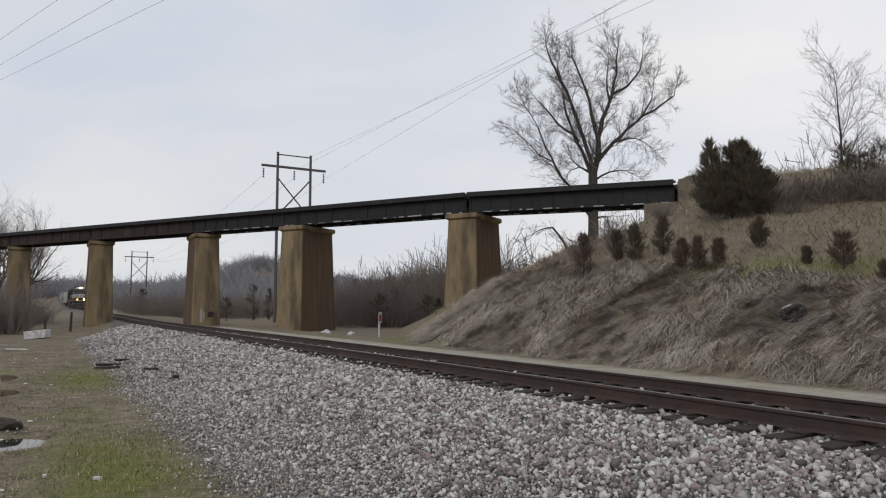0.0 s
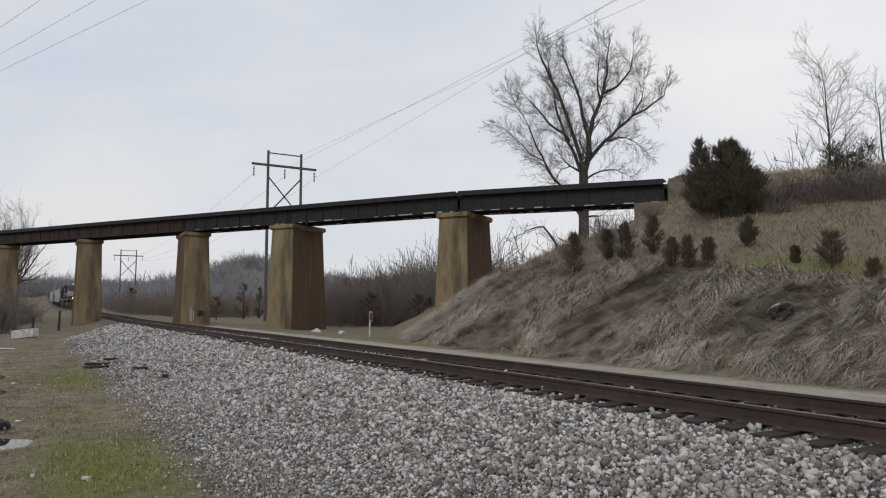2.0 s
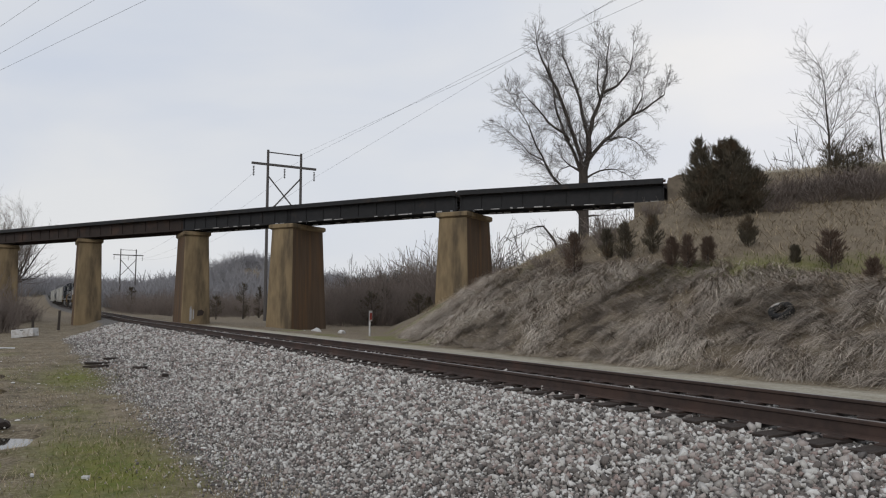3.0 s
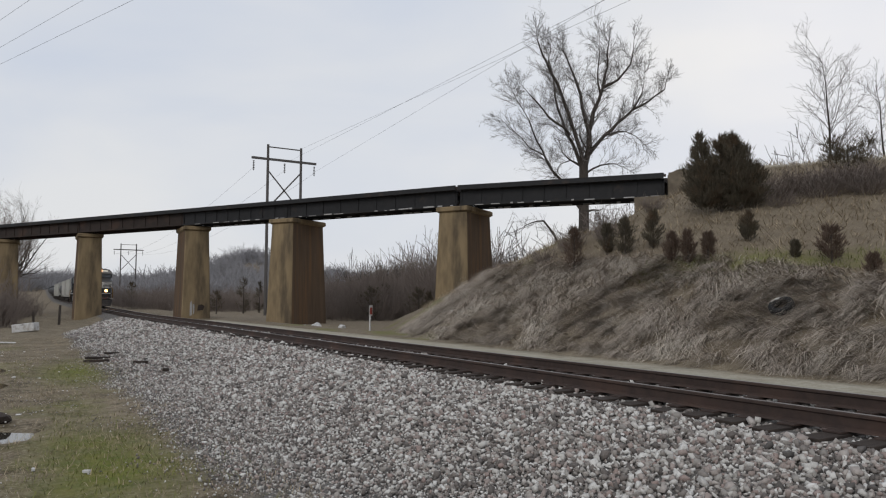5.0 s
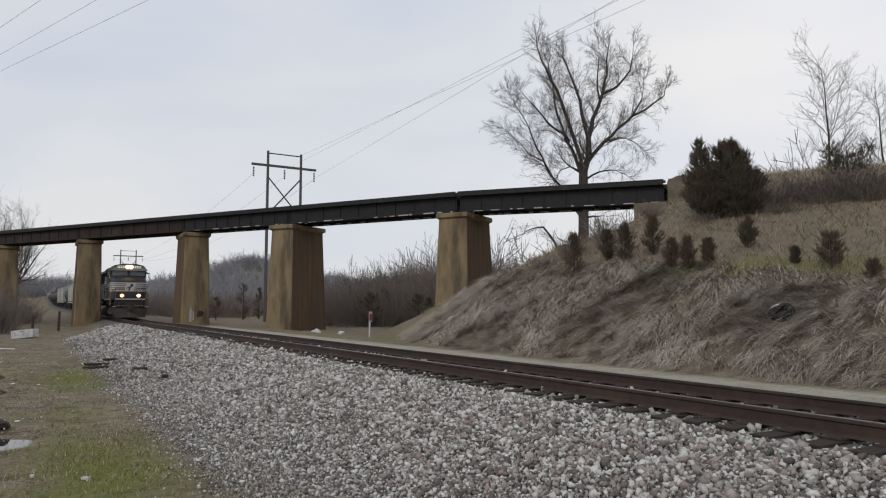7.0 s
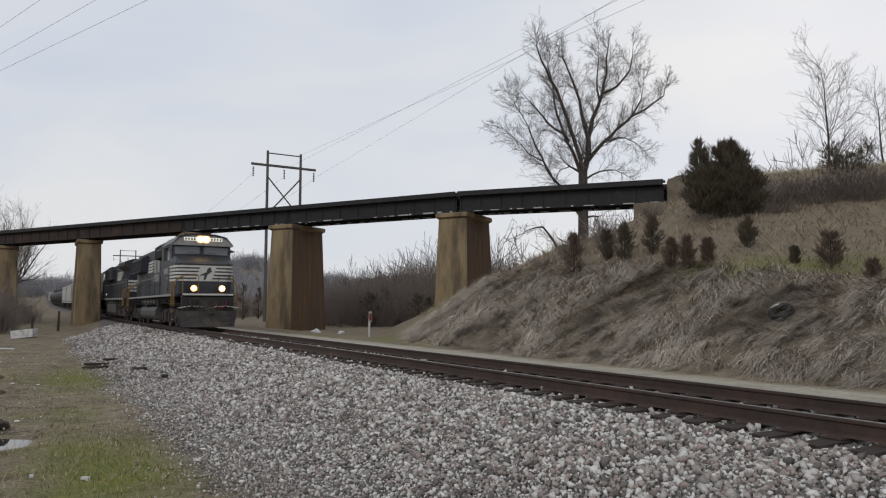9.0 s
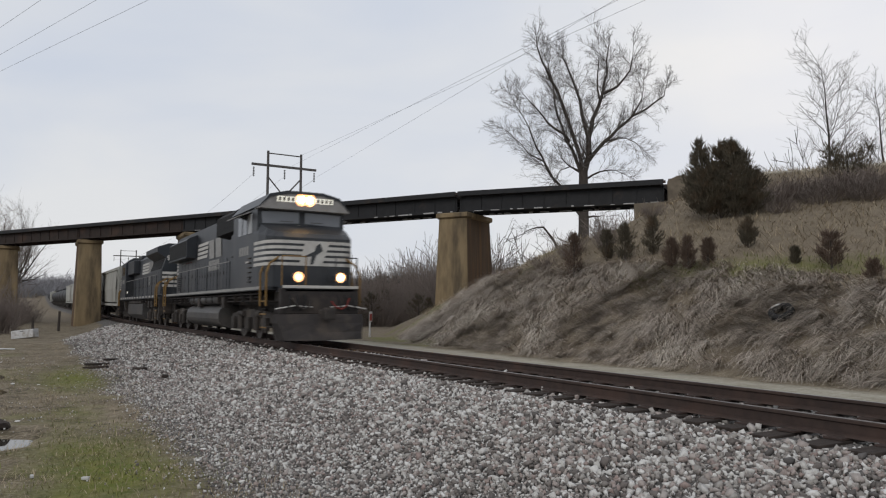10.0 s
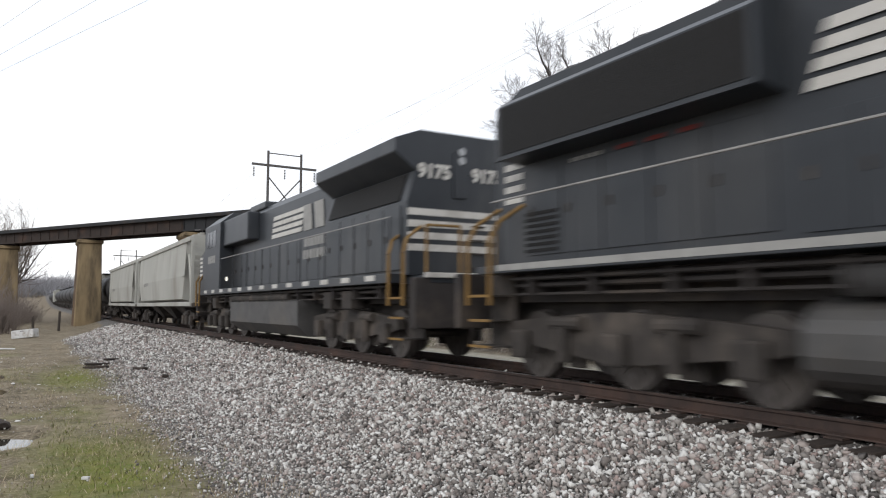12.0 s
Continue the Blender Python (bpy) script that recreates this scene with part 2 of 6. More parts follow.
def spaced(stops):
    """Coordinates with a step that changes from stop to stop."""
    out = []
    for (a, s), (b, _) in zip(stops[:-1], stops[1:]):
        k = max(1, round((b - a) / s))
        out += [a + (b - a) * i / k for i in range(k)]
    return out + [stops[-1][0]]


# ---- ground ----
def ground_material():
    m = bpy.data.materials.new("ground_soil")
    m.use_nodes = True
    n, l = m.node_tree.nodes, m.node_tree.links
    b = n["Principled BSDF"]
    b.inputs["Roughness"].default_value, b.inputs["Specular IOR Level"].default_value = 0.95, 0.15
    geo, zone = n.new("ShaderNodeNewGeometry"), n.new("ShaderNodeVertexColor")
    zone.layer_name = "zone"
    sep = n.new("ShaderNodeSeparateColor")
    l.new(zone.outputs["Color"], sep.inputs["Color"])

    def noisy(s, detail=6.0):
        t = n.new("ShaderNodeTexNoise")
        t.inputs["Scale"].default_value, t.inputs["Detail"].default_value, t.inputs["Roughness"].default_value = s, detail, 0.65
        l.new(geo.outputs["Position"], t.inputs["Vector"])
        return t.outputs["Fac"]

    def rng(src, a, z):
        r = n.new("ShaderNodeMapRange")
        r.inputs["From Min"].default_value, r.inputs["From Max"].default_value = a, z
        l.new(src, r.inputs["Value"])
        return r.outputs["Result"]

    def mix(f, a, z):
        x = n.new("ShaderNodeMix")
        x.data_type = "RGBA"
        for key, v in (("Factor", f), ("A", a), ("B", z)):
            if isinstance(v, tuple):
                x.inputs[key].default_value = (*v, 1)
            else:
                l.new(v, x.inputs[key])
        return x.outputs["Result"]

    def edge(mask, s, soft=0.25):
        a = n.new("ShaderNodeMath")
        a.operation = "ADD"
        l.new(mask, a.inputs[0])
        l.new(rng(noisy(s), 0.0, 1.0), a.inputs[1])
        return rng(a.outputs["Value"], 1.0 - soft, 1.0 + soft)

    dirt = mix(rng(noisy(1.1), 0.35, 0.65), (0.215, 0.175, 0.122), (0.085, 0.066, 0.044))
    dirt = mix(rng(noisy(19.0), 0.45, 0.7), dirt, (0.31, 0.27, 0.2))
    dirt = mix(rng(noisy(3.6), 0.52, 0.66), dirt, (0.075, 0.06, 0.041))
    grit = mix(rng(noisy(34.0, 3.0), 0.35, 0.65), (0.06, 0.056, 0.052), (0.2, 0.19, 0.18))
    straw = mix(rng(noisy(2.3), 0.3, 0.7), (0.165, 0.134, 0.098), (0.27, 0.224, 0.16))
    straw = mix(rng(noisy(26.0), 0.42, 0.68), straw, (0.1, 0.08, 0.06))
    green = mix(rng(noisy(5.0), 0.35, 0.65), (0.1, 0.13, 0.022), (0.18, 0.175, 0.045))
    col = mix(edge(sep.outputs["Blue"], 1.6), dirt, straw)
    col = mix(edge(sep.outputs["Green"], 1.4, 0.35), col, green)
    col = mix(edge(sep.outputs["Red"], 2.2, 0.2), col, grit)
    lane = mix(rng(noisy(9.0), 0.35, 0.65), (0.31, 0.285, 0.225), (0.42, 0.395, 0.33))
    col = mix(edge(zone.outputs["Alpha"], 1.2, 0.3), col, lane)
    l.new(col, b.inputs["Base Color"])
    bp = n.new("ShaderNodeBump")
    bp.inputs["Strength"].default_value, bp.inputs["Distance"].default_value = 0.6, 0.04
    l.new(noisy(22.0), bp.inputs["Height"])
    l.new(bp.outputs["Normal"], b.inputs["Normal"])
    return m


def build_ground():
    xs = spaced([(-2500, 500), (-500, 100), (-100, 20), (-40, 5), (-10, 0.8), (-2, 0.35), (12, 0.6), (42, 1.6), (90, 6), (180, 25),
                 (500, 70), (1000, 300), (2600, 300)])
    ys = spaced([(-400, 60), (-40, 5), (-10, 1.0), (0, 0.45), (30, 0.8), (60, 1.6), (110, 6), (220, 15), (700, 60), (1200, 300), (3000, 300)])
    verts, cols = [], []
    for y in ys:
        for x in xs:
            z = ground_z(x, y)
            verts.append((x, y, z))
            verge = 1.7 + 0.35 * noise.noise((0, y * 0.35, 8)) + 4.0 * step(38, 72, y)
            gravel = step(verge - 0.5, verge + 0.4, x) * (1 - step(10.2, 11.2, x)) if y < 420 else 0
            lawn = noise.noise((x * 0.55, y * 0.28, 21))
            green = 0.38 * step(0.0, 0.45, lawn) * step(-9, -2, x) * (1 - step(1.0, 2.2, x)) * step(1, 5, y) * (1 - step(32, 45, y))
            green = max(green, 0.85 * math.exp(-((x - 0.75) / 0.75) ** 2 - ((y - 8.3) / 2.4) ** 2), 0.75 * math.exp(-((x - 1.0) / 0.9) ** 2 - ((y - 19.5) / 3.5) ** 2))
            if 16 < x < 40:
                green = max(green, 0.62 * math.exp(-((z - 2.35) / 0.38) ** 2) * math.exp(-((y - 14.5) / 4.5) ** 2))
            if 13.5 < x < 24 and 25 < y < 48:
                green = max(green, 0.5 * step(0.0, 0.5, lawn + 0.15))
            straw = step(13.6, 14.6, x + 0.5 * noise.noise((x, y, 3))) if y < 95 else 0.9
            straw = max(straw, step(-3, -14, x) * 0.8)
            road = 0.74 * step(9.9, 10.8, x) * (1 - step(12.9, 14.1, x)) if y < 60 else 0.0
            if x > 24 and y < 60:
                road = max(road, 0.95 * step(8.05, 8.35, z))
            cols.append((gravel, green, straw, road))
    nx = len(xs)
    faces = [(j * nx + i, j * nx + i + 1, (j + 1) * nx + i + 1, (j + 1) * nx + i) for j in range(len(ys) - 1) for i in range(nx - 1)]
    ob = raw("ground", verts, faces, ground_material())
    layer = ob.data.color_attributes.new("zone", "FLOAT_COLOR", "POINT")
    layer.data.foreach_set("color", np.array(cols, dtype=np.float32).ravel())
    ob.data.polygons.foreach_set("use_smooth", [True] * len(faces))
    return tagged(ob, "dirt, dead grass and grey gravel ground beside the railway", "ground", kind="structure")


build_ground()


# ---- track ----
def rail_outline(cx):
    half = [(0.0, 0.0), (0.034, 0.0), (0.037, -0.012), (0.036, -0.036), (0.012, -0.048), (0.010, -0.145), (0.072, -0.165), (0.076, -0.18)]
    return [(cx + x, z) for x, z in half[1:]] + [(cx - x, z) for x, z in reversed(half[1:])]


def build_track():
    line = thing("railway_track", Matrix(), "rusty steel rails on dark timber sleepers in grey ballast", "railway track", kind="structure")
    stops = [-60, -20, 0, 30, 60, 90, 150, 250, 399]
    for side in (-1, 1):
        cx = TRACK_X + side * GAUGE / 2
        loft_bm = loft(bmesh.new(), [[(x, y, z + grade(y)) for x, z in rail_outline(cx)] for y in stops])
        rail = part("rail", loft_bm, M_RAIL, line)
        head = bmesh.new()
        loft(head, [[(cx + dx, y, grade(y) + dz) for dx, dz in ((-0.026, 0.0015), (0.026, 0.0015), (0.024, 0.004), (-0.024, 0.004))] for y in stops])
        part("running_surface", head, M_RAILTOP, rail, "polished top of the rail head")
    rnd = random.Random(4)
    tie_bm = cube(-1.3, 1.3, -0.115, 0.115, -0.18, 0, 0.012)
    tie_mesh = part("sleeper", tie_bm, M_TIE, line)
    plate = cube(-0.18, 0.18, -0.1, 0.1, 0, 0.022, 0.004)
    plate_mesh = part("tie_plate", plate, M_RAIL, line)
    first = True
    y = -12.0
    while y < 125:
        m = pose(TRACK_X + rnd.uniform(-0.04, 0.04), y + rnd.uniform(-0.03, 0.03), -0.198 + grade(y) + rnd.uniform(-0.008, 0.004), 0, 0, rnd.uniform(-1.2, 1.2))
        if first:
            tie_mesh.matrix_basis = m
            first = False
        else:
            o = new("sleeper", tie_mesh.data)
            o.parent, o.matrix_basis = line, m
        if -2 < y < 24:
            for side in (-1, 1):
                q = pose(TRACK_X + side * GAUGE / 2, y, -0.2 + grade(y))
                if plate_mesh.matrix_basis == Matrix():
                    plate_mesh.matrix_basis = q
                else:
                    o = new("tie_plate", plate_mesh.data)
                    o.parent, o.matrix_basis = line, q
        y += 0.508
    return line


build_track()


# ---- viaduct ----
def axis_point(w, off=0.0):
    """A point on the viaduct's near girder line, w metres out from the abutment."""
    p = ABUT - ALONG * w + ACROSS * off
    return p


SPAN_BOTTOM, SPAN_TOP, DROP = 7.72, 9.0, 0.32
PIERS = [(12.7, "skew"), (27.9, "skew"), (39.85, "line"), (54.3, "line"), (68.0, "line"), (81.6, "line")]


def build_pier(w, mode):
    c = axis_point(w, 1.15)
    turn = 0.0 if mode == "line" else math.degrees(math.atan2(ACROSS.y, ACROSS.x)) - 90
    wide, deep = (2.0, 3.6) if mode == "line" else (2.15, 3.9)
    z0 = min(ground_z(c.x + i, c.y + j) for i in (-2, 0, 2) for j in (-2, 0, 2)) - 0.5
    pier = thing("viaduct_pier", pose(c.x, c.y, z0, 0, 0, turn), "tapered ochre concrete viaduct pier with stained, shade-darkened sides and a capstone", "bridge pier", "viaduct piers")
    top = SPAN_BOTTOM - 0.12 - z0
    bm = bmesh.new()
    rings = []
    for k in range(9):
        f = k / 8
        a, b = wide / 2 * (1.22 - 0.22 * f), deep / 2 * (1.16 - 0.16 * f)
        ch = 0.09
        z = (top - 0.42) * f
        rings.append([(-a + ch, -b, z), (a - ch, -b, z), (a, -b + ch, z), (a, b - ch, z), (a - ch, b, z), (-a + ch, b, z), (-a, b - ch, z), (-a, -b + ch, z)])
    loft(bm, rings)
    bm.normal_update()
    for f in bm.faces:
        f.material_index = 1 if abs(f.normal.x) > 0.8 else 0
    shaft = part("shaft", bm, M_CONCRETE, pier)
    shaft.data.materials.append(M_PIERSIDE)      # flanks: rusty run-off, plus their shade put into the darker colour
    cap = bmesh.new()
    a, b = wide / 2 + 0.14, deep / 2 + 0.14
    loft(cap, [[(-a * s, -b * s, zz), (a * s, -b * s, zz), (a * s, b * s, zz), (-a * s, b * s, zz)] for s, zz in ((0.9, top - 0.42), (1, top - 0.3), (1, top - 0.06), (0.95, top))])
    part("capstone", cap, M_CONCRETE, pier)
    for side in (-0.55, 0.55):
        part("bearing", cube(-0.3, 0.3, side * 2.0 - 0.22, side * 2.0 + 0.22, top, top + 0.12), M_GIRDER, pier)
    if 39 < w < 41:
        for x, z, wd, ht, mat, label in ((-0.42, 0.75, 0.22, 1.3, M_PEEL, "pale paint smear"), (-0.2, 0.9, 0.12, 0.9, M_PEEL, "pale paint smear"), (0.4, 1.2, 0.6, 0.55, M_TIE, "dark painted patch")):
            bm = bmesh.new()
            y = -(deep / 2) * (1.16 - 0.16 * (z + ht / 2) / (top - 0.42))
            prism(bm, [(x - wd / 2, z), (x + wd * 0.3, z + 0.05), (x + wd / 2, z + ht * 0.7), (x + wd * 0.1, z + ht), (x - wd * 0.4, z + ht * 0.85)], "y", y - 0.03, y + 0.05)
            part("paint_mark", bm, mat, pier, label)
    return pier


def build_span(w0, w1, mat, drop=0.0):
    """One plate-girder span: two riveted girders, cross frames, deck; drop lowers its end at the hill."""
    tip = -math.degrees(math.asin(drop / (w1 - w0)))
    m = Matrix.Translation((*axis_point(w0), -drop)) @ pose(0, 0, 0, 0, tip, math.degrees(math.atan2(-ALONG.y, -ALONG.x)))
    span = thing("girder_span", m, "black riveted steel plate girder viaduct span with peeling paint", "bridge span", "viaduct spans")
    L = w1 - w0
    g = 0.02
    for off, nm in ((0.0, "girder"), (-2.2, "girder")):
        bm = bmesh.new()
        y = off
        box(bm, g, L - g, y - 0.012, y + 0.012, SPAN_BOTTOM, SPAN_TOP - 0.22)
        girder = part(nm, bm, mat, span)
        part("flange", cube(g, L - g, y - 0.17, y + 0.17, SPAN_TOP - 0.24, SPAN_TOP - 0.2), mat, girder)
        part("flange", cube(g, L - g, y - 0.17, y + 0.17, SPAN_BOTTOM, SPAN_BOTTOM + 0.11), mat, girder)
        k = 9
        plate = cube(-0.012, 0.012, y - 0.06, y + 0.06, SPAN_BOTTOM + 0.114, SPAN_TOP - 0.245)
        stiff = part("stiffener", plate, mat, girder)
        stiff.location.x = 0.15
        for i in range(1, k + 1):
            o = new("stiffener", stiff.data)
            o.parent, o.location = girder, (0.15 + (L - 0.3) * i / k, 0, 0)
        rnd = random.Random(int(w0 * 10) + int(off))
        peel = bmesh.new()
        x = 0.3
        while x < L - 1 and w0 < 36:
            ln = rnd.uniform(0.15, 0.9)
            if rnd.random() < 0.8:
                hh = rnd.uniform(0.03, 0.1)
                box(peel, x, x + ln, y + 0.171, y + 0.177, SPAN_BOTTOM - 0.0, SPAN_BOTTOM + hh)
            x += ln + rnd.uniform(0.05, 0.8)
        if len(peel.verts):
            part("paint_flake", peel, M_PEEL, girder, "pale peeling paint along the lower flange")["kind"] = "stuff"
        else:
            peel.free()
    for i in range(4):
        fr = bmesh.new()
        x = 0.4 + (L - 0.8) * i / 3
        rod(fr, (x, 0, SPAN_BOTTOM + 0.1), (x, -2.2, SPAN_TOP - 0.3), 0.05, 4)
        rod(fr, (x, -2.2, SPAN_BOTTOM + 0.1), (x, 0, SPAN_TOP - 0.3), 0.05, 4)
        rod(fr, (x, -2.2, SPAN_BOTTOM + 0.1), (x, 0, SPAN_BOTTOM + 0.1), 0.05, 4)
        part("cross_frame", fr, mat, span)
    tie = part("deck_sleeper", cube(0, 0.22, -2.65, 0.42, SPAN_TOP - 0.2, SPAN_TOP), M_TIE, span)
    tie.location.x = 0.2
    x = 0.56
    while x < L - 0.2:
        o = new("deck_sleeper", tie.data)
        o.parent, o.location = span, (x, 0, 0)
        x += 0.36
    for y in (0.24, -2.6):
        part("guard_timber", cube(0.0, L, y, y + 0.16, SPAN_TOP + 0.004, SPAN_TOP + 0.13, 0.01), M_TIE, span)
        part("fascia", cube(0.0, L, y + (0.165 if y > 0 else -0.04), y + (0.205 if y > 0 else -0.005), SPAN_TOP - 0.2, SPAN_TOP + 0.1), M_GIRDER, span)
    for y in (-0.35, -1.85):
        part("bridge_rail", prism(bmesh.new(), [(y - 0.035, SPAN_TOP), (y + 0.035, SPAN_TOP), (y + 0.035, SPAN_TOP + 0.16), (y - 0.035, SPAN_TOP + 0.16)], "x", 0, L), M_RAIL, span)
    return span


def build_abutment():
    m = Matrix.Translation((*axis_point(-1.45), -DROP)) @ pose(0, 0, 0, 0, 0, math.degrees(math.atan2(-ALONG.y, -ALONG.x)))
    ab = thing("abutment", m, "weathered concrete viaduct abutment with a rounded wing wall", "abutment")
    part("breast_wall", cube(-0.9, 1.75, -3.3, 0.75, 2.5, SPAN_BOTTOM - 0.02, 0.05), M_OLDCON, ab)
    part("back_wall", cube(-1.5, -0.25, -3.1, 0.5, 7.0, SPAN_TOP + 0.1, 0.06), M_OLDCON, ab)
    bm = bmesh.new()
    prism(bm, [(-0.3, 3.0), (-0.3, 8.9), (-0.9, 9.15), (-1.8, 9.1), (-4.5, 7.2), (-5.5, 5.0), (-5.5, 3.0)], "y", 0.5, 1.05)
    bmesh.ops.bevel(bm, geom=list(bm.edges), offset=0.06, segments=2, affect="EDGES")
    part("wing_wall", bm, M_OLDCON, ab)
    return ab


for w_, mode_ in PIERS:
    build_pier(w_, mode_)
ends = [-1.2] + [w for w, _ in PIERS] + [95.0]
for i_, (a_, b_) in enumerate(zip(ends[:-1], ends[1:])):
    build_span(a_, b_, M_GIRDER if i_ < 3 else M_GIRDER_RUST, DROP if i_ == 0 else 0.0)
build_abutment()


# ---- ballast stones ----
def rock_shapes(count, rng):
    bm = bmesh.new()
    bmesh.ops.create_cube(bm, size=1.25)
    bmesh.ops.triangulate(bm, faces=bm.faces)
    base = np.array([v.co for v in bm.verts])
    tris = np.array([[v.index for v in f.verts] for f in bm.faces])
    bm.free()
    return [base * rng.uniform(0.55, 1.15, (len(base), 3)) * rng.uniform((0.85, 0.55, 0.45), (1.4, 1.05, 0.85)) for _ in range(count)], tris


def turns(rng, k):
    """k random rotation matrices."""
    q = rng.normal(size=(k, 4))
    q /= np.linalg.norm(q, axis=1)[:, None]
    w, x, y, z = q.T
    return np.stack([np.stack([1 - 2 * (y * y + z * z), 2 * (x * y - w * z), 2 * (x * z + w * y)], 1),
                     np.stack([2 * (x * y + w * z), 1 - 2 * (x * x + z * z), 2 * (y * z - w * x)], 1),
                     np.stack([2 * (x * z - w * y), 2 * (y * z + w * x), 1 - 2 * (x * x + y * y)], 1)], 1)


def big_mesh(name, verts, tris, mat, parent=None):
    me = bpy.data.meshes.new(name)
    me.vertices.add(len(verts))
    me.vertices.foreach_set("co", np.ascontiguousarray(verts, dtype=np.float32).ravel())
    me.loops.add(len(tris) * 3)
    me.loops.foreach_set("vertex_index", np.ascontiguousarray(tris, dtype=np.int32).ravel())
    me.polygons.add(len(tris))
    me.polygons.foreach_set("loop_start", np.arange(0, len(tris) * 3, 3, dtype=np.int32))
    me.update(calc_edges=True)
    me.validate()
    me.materials.append(mat)
    ob = new(name, me)
    if parent is not None:
        ob.parent = parent
    return ob


def build_stones():
    rng = np.random.default_rng(12)
    shapes, tris = rock_shapes(40, rng)
    spots = []
    fields = [(0.9, 3.6, 2.5, 16.0, 0.034), (1.1, 6.75, 1.0, 11.0, 0.042), (1.1, 6.75, 11.0, 18.0, 0.05), (1.1, 6.75, 18.0, 32.0, 0.07), (1.5, 6.75, 32.0, 62.0, 0.12), (1.3, 6.75, -14, 1.0, 0.12),
              (6.75, 9.4, 1.0, 14.0, 0.062), (6.75, 9.4, 14.0, 40.0, 0.11), (6.75, 9.4, -14, 1.0, 0.12), (9.4, 10.9, 3.0, 30.0, 0.09),
              (-2.4, 1.7, 4.0, 30.0, 0.045)]
    for x0, x1, y0, y1, s in fields:
        gx, gy = np.meshgrid(np.arange(x0, x1, s), np.arange(y0, y1, s))
        p = np.stack([gx.ravel(), gy.ravel()], 1)
        p += rng.uniform(-0.5, 0.5, p.shape) * s
        spots.append(np.column_stack([p, np.full(len(p), s)]))
    spots = np.concatenate(spots)
    keep, zs = [], []
    for i, (x, y, s) in enumerate(spots):
        verge = 1.95 + 0.35 * noise.noise((0, y * 0.35, 8)) + 4.0 * step(38, 72, y)
        thin = step(verge - 0.7, verge + 0.3, x) * (1.0 if x < 9.4 else 1 - step(9.6, 10.9, x))
        if x < 1.7:      # stray chips on the dirt
            thin = max(thin, 0.2 * step(-0.1, 0.4, noise.noise((x * 1.1, y * 0.6, 44)))) if s == 0.045 else thin
        on_tie = 6.66 < x < 9.24 and abs((y + 12.0 + 0.254) % 0.508 - 0.254) < 0.125
        near_rail = abs(abs(x - TRACK_X) - GAUGE / 2) < 0.1
        if rng.random() < thin and not (near_rail and on_tie) and not (on_tie and rng.random() < (0.9 if x > 6.72 else 0.4)):
            keep.append(i)
            h = ground_z(x, y)
            if 6.5 < x < 9.4:
                h = -0.265 + grade(y)
            zs.append(h)
    spots, zs = spots[keep], np.array(zs)
    k = len(spots)
    size = np.clip(rng.lognormal(math.log(0.0265), 0.32, k), 0.012, 0.058) * (np.maximum(spots[:, 2], 0.042) / 0.042) ** 0.5
    size *= np.where(spots[:, 2] < 0.04, 0.55, np.where(spots[:, 2] == 0.045, 0.7, 1.0)) * np.clip(0.55 + 0.17 * (spots[:, 0] - 1.2), 0.55, 1.15)
    rot = turns(rng, k)
    lift = zs + size * rng.uniform(0.0, 0.75, k)
    which = rng.integers(0, len(shapes), k)
    base = np.array(shapes)[which]
    v = np.einsum("kij,kvj->kvi", rot, base) * size[:, None, None]
    v += np.column_stack([spots[:, :2], lift])[:, None, :]
    nv = base.shape[1]
    t = tris[None] + (np.arange(k) * nv)[:, None, None]
    ob = big_mesh("ballast", v.reshape(-1, 3), t.reshape(-1, 3), M_STONE)
    tagged(ob, "loose crushed grey and pinkish ballast stones beside the rails", "ballast", kind="stuff")


build_stones()


# ---- grass ----
def blades(name, roots, heads, length, width, droop, mat, label, category, rng, segs=4):
    """Curved tapering blades of grass: roots (k,3), heads (k,3) unit directions in which they lean."""
    k = len(roots)
    side = np.cross(heads, (0, 0, 1.0))
    side /= np.linalg.norm(side, axis=1)[:, None] + 1e-6
    rows = []
    for i in range(segs + 1):
        f = i / segs
        c = roots + heads * (length * f)[:, None]
        c[:, 2] -= droop * length * f * f
        w = (width * (1 - f) ** 0.7 * 0.5)[:, None]
        rows.append(np.stack([c - side * w, c + side * w], 1))
    v = np.stack(rows, 1)
    n = (segs + 1) * 2
    quad = []
    for i in range(segs):
        a = i * 2
        quad += [(a, a + 1, a + 3), (a, a + 3, a + 2)]
    t = np.array(quad)[None] + (np.arange(k) * n)[:, None, None]
    ob = big_mesh(name, v.reshape(-1, 3), t.reshape(-1, 3), mat)
    return tagged(ob, label, category, kind="stuff")


